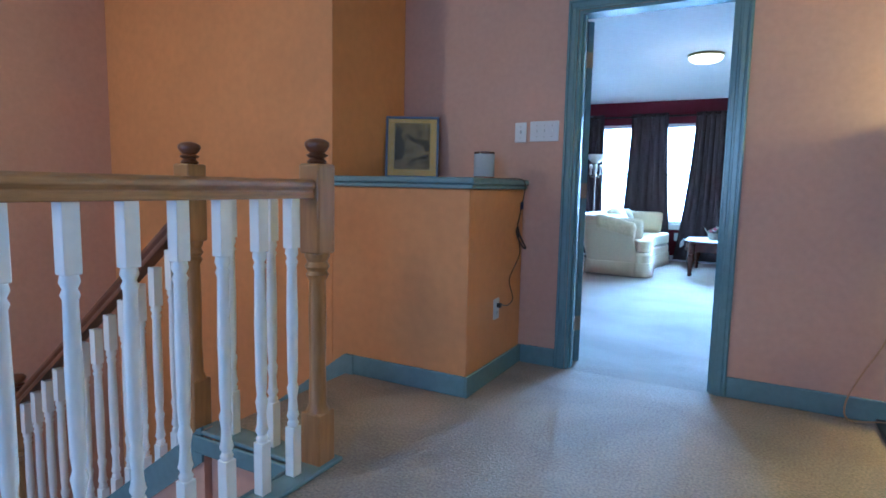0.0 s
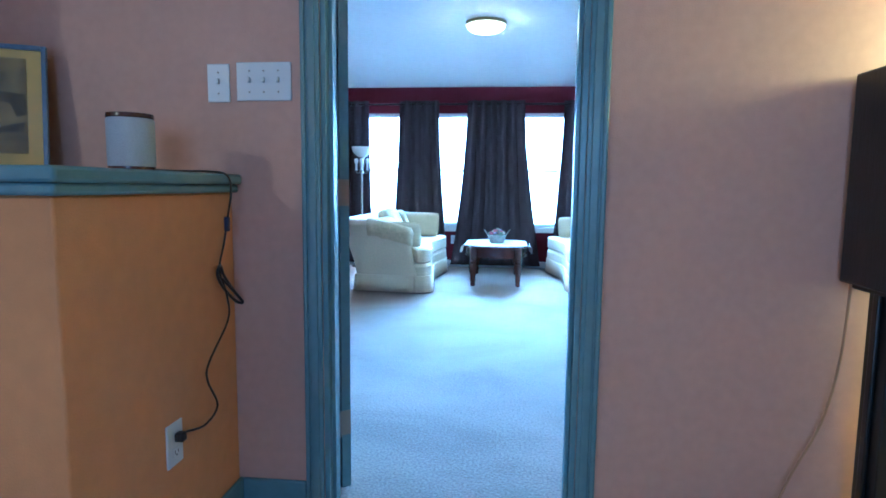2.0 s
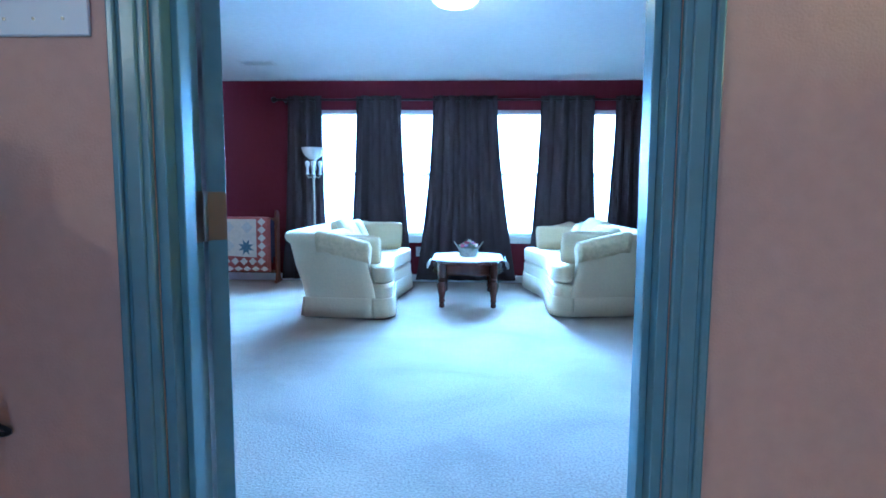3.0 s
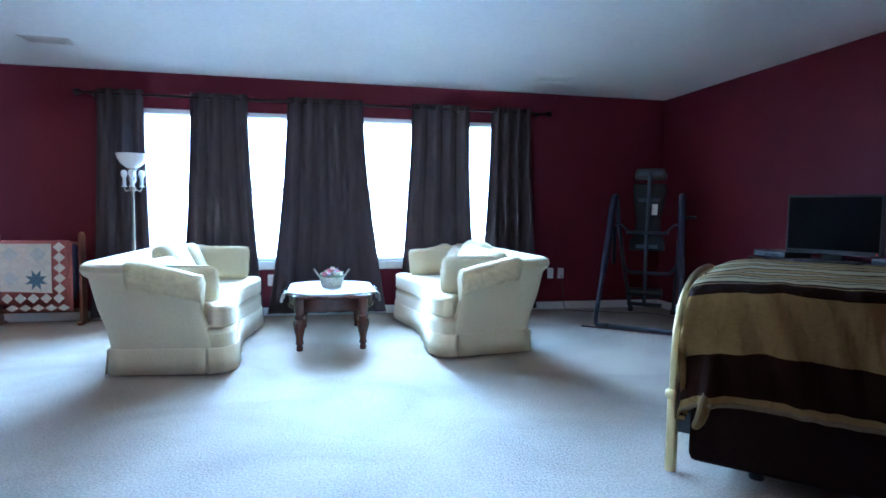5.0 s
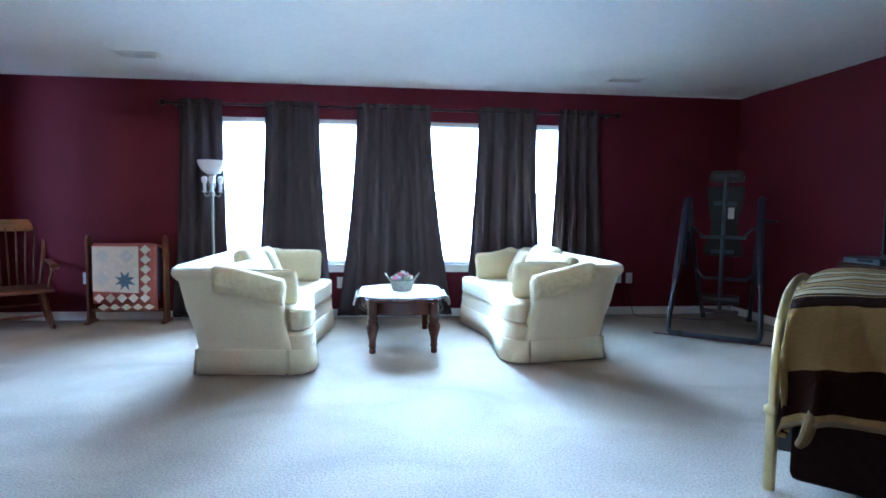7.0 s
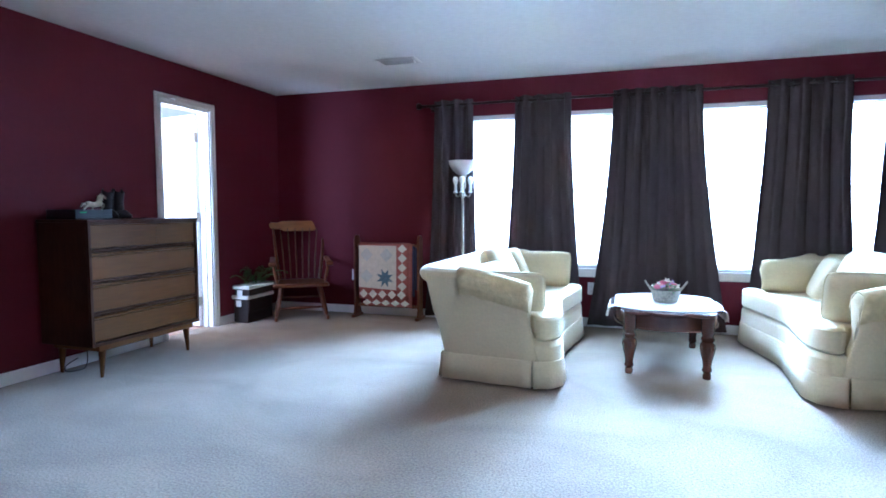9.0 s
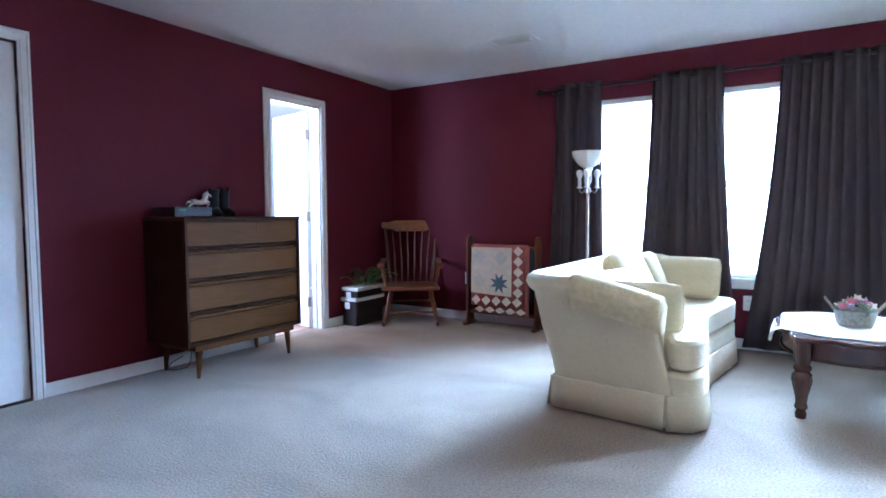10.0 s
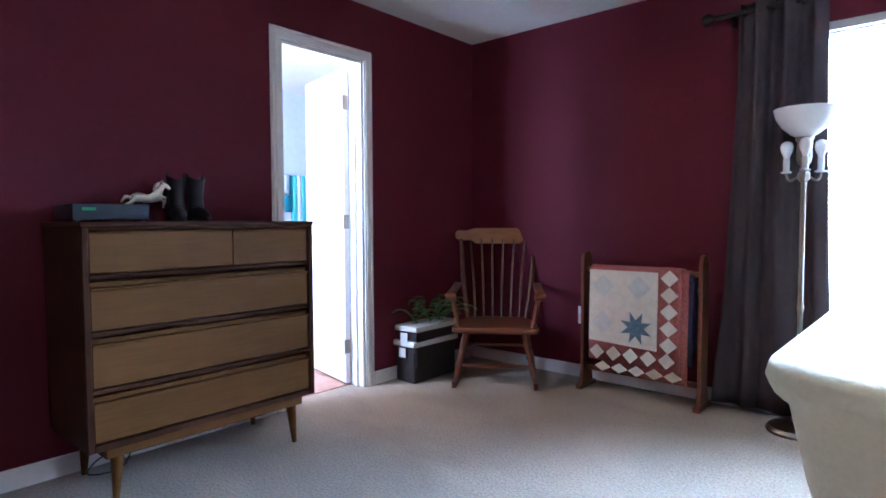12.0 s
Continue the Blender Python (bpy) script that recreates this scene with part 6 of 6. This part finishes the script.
# loudspeaker on its stand
ss = thing("speaker_stand", "black steel loudspeaker stand with a square base plate", "speaker stand", pose(5.112, 0.53, 0))
part("base_plate", box((-0.14, 0.17, -0.19, 0.09, 0.008, 0.026)), BLACK, ss, bevel=0.004)
part("column", box((-0.055, 0.055, -0.05, 0.05, 0.026, 0.80), (-0.068, -0.055, -0.012, 0.012, 0.026, 0.80)), BLACK, ss, bevel=0.004)
part("top_plate", box((-0.085, 0.085, -0.10, 0.09, 0.80, 0.815)), BLACK, ss, bevel=0.003)
for x, yy in ((-0.12, -0.12), (0.15, -0.12), (-0.12, 0.07), (0.15, 0.07)):
    part("spike", lathe([(0.003, 0), (0.008, 0.009)], 8, pose(x, yy, 0)), BLACK, ss)
ls = thing("loudspeaker", "tall black bookshelf loudspeaker with a cloth grille on a stand", "loudspeaker", pose(5.104, 0.505, 0.817))
part("cabinet", box((-0.105, 0.105, -0.145, 0.118, 0.0, 0.575)), BLACKWOOD, ls, bevel=0.006)
part("grille", box((-0.088, 0.100, -0.160, -0.1455, 0.045, 0.568)), CLOTHGRILL, ls, bevel=0.006)
part("trim_bar", box((-0.085, 0.098, -0.1475, -0.145, 0.022, 0.028)), NICKEL, ls)
part("badge", box((-0.08, -0.045, -0.149, -0.1475, 0.018, 0.034)), NICKEL, ls)
LAMPC = mat("tan_speaker_wire", (0.42, 0.24, 0.12), 0.5)
cable("speaker_wire", [(5.02, 0.60, 0.83), (5.015, 0.61, 0.60), (4.98, 0.615, 0.40), (4.90, 0.612, 0.22), (4.85, 0.60, 0.08), (4.87, 0.585, 0.008), (5.0, 0.57, 0.03), (5.1, 0.56, 0.034)], 0.004, LAMPC, "tan speaker wire hanging behind the loudspeaker")
cable("lamp_cord", [(5.405, 0.61, 0.43), (5.425, 0.612, 0.36), (5.38, 0.612, 0.22), (5.30, 0.612, 0.10), (5.22, 0.60, 0.05), (5.35, 0.60, 0.008), (5.42, 0.56, 0.008), (5.48, 0.50, 0.008)], 0.0035, BLACK, "black lamp cord plugged into the wall outlet")
pl2 = thing("plug", "black plug in the wall outlet beside the lamp", "plug", pose(5.403, 0.632, 0.429))
part("body", box((-0.013, 0.013, -0.026, 0, -0.013, 0.013)), BLACK, pl2, bevel=0.004)

# paper floor lamp
pf = thing("paper_lamp", "lit square paper floor lamp on a black pole and round base", "floor lamp", pose(5.458, 0.47, 0))
part("base", lathe([(0.115, 0), (0.117, 0.010), (0.112, 0.022), (0.02, 0.026)], 32), BLACK, pf, smooth=40)
part("pole", tube([(0, 0, 0.02), (0, 0, 0.62)], 0.009, 10), BLACK, pf, smooth=40)
bm = bmesh.new()
rings = []
z = 0.57
sh = [(0.135, 0.135), (-0.135, 0.135), (-0.135, -0.135), (0.135, -0.135)]
M4 = Matrix.Rotation(radians(38), 4, "Z")
rr = random.Random(3)
nrow = 60
for k in range(nrow + 1):
    o = 1 + (0.012 if k % 2 else -0.004) + rr.uniform(-0.004, 0.004)
    ring = []
    for i in range(4):
        a_, b_ = Vector((*sh[i], 0)), Vector((*sh[(i + 1) % 4], 0))
        for q in range(5):
            v = a_.lerp(b_, q / 5) * (o + rr.uniform(-0.003, 0.003))
            ring.append(bm.verts.new(M4 @ Vector((v.x, v.y, 0.585 + 1.06 * k / nrow + rr.uniform(-0.003, 0.003)))))
    rings.append(ring)
for a_, b_ in zip(rings, rings[1:]):
    for i in range(20):
        bm.faces.new((a_[i], a_[(i + 1) % 20], b_[(i + 1) % 20], b_[i]))
shade = part("shade", bm, glow("lit_paper", (1.0, 0.76, 0.34), 0.8), pf, "glowing crinkled paper shade", smooth=30)
shade.visible_shadow = False

# window over the stairwell, behind the path
sw = structure(new("window_3"), "white framed stairwell window with bright daylight", "window")
part("window_frame", box((0.65, 0.70, -4.60, -4.52, -0.95, 1.05), (2.60, 2.65, -4.60, -4.52, -0.95, 1.05), (0.70, 2.60, -4.60, -4.52, 1.0, 1.05), (0.70, 2.60, -4.60, -4.52, -0.95, -0.90), (1.625, 1.675, -4.60, -4.52, -0.90, 1.0)), WHITE, sw, bevel=0.004)
part("window_sill", box((0.62, 2.68, -4.50, -4.46, -0.98, -0.95)), WHITE, sw, bevel=0.004)
for x0, x1 in ((0.70, 1.625), (1.675, 2.60)):
    pn = part("pane", box((x0, x1, -4.562, -4.558, -0.90, 1.0)), glass("stair_window_glass"), sw)
    pn.visible_shadow = False
# unseen second window, added so daylight reaches the walls beside the doorway
sw2 = structure(new("window_4"), "unseen white framed window added to daylight the landing", "window")
part("window_frame", box((3.45, 3.50, -4.60, -4.52, 0.80, 2.10), (4.90, 4.95, -4.60, -4.52, 0.80, 2.10), (3.50, 4.90, -4.60, -4.52, 2.05, 2.10), (3.50, 4.90, -4.60, -4.52, 0.80, 0.85), (4.175, 4.225, -4.60, -4.52, 0.85, 2.05)), WHITE, sw2, bevel=0.004)
part("window_sill", box((3.42, 4.98, -4.50, -4.46, 0.77, 0.80)), WHITE, sw2, bevel=0.004)
for x0, x1 in ((3.50, 4.175), (4.225, 4.90)):
    pn = part("pane", box((x0, x1, -4.562, -4.558, 0.85, 2.05)), glass("added_window_glass"), sw2)
    pn.visible_shadow = False
set_landing(known)
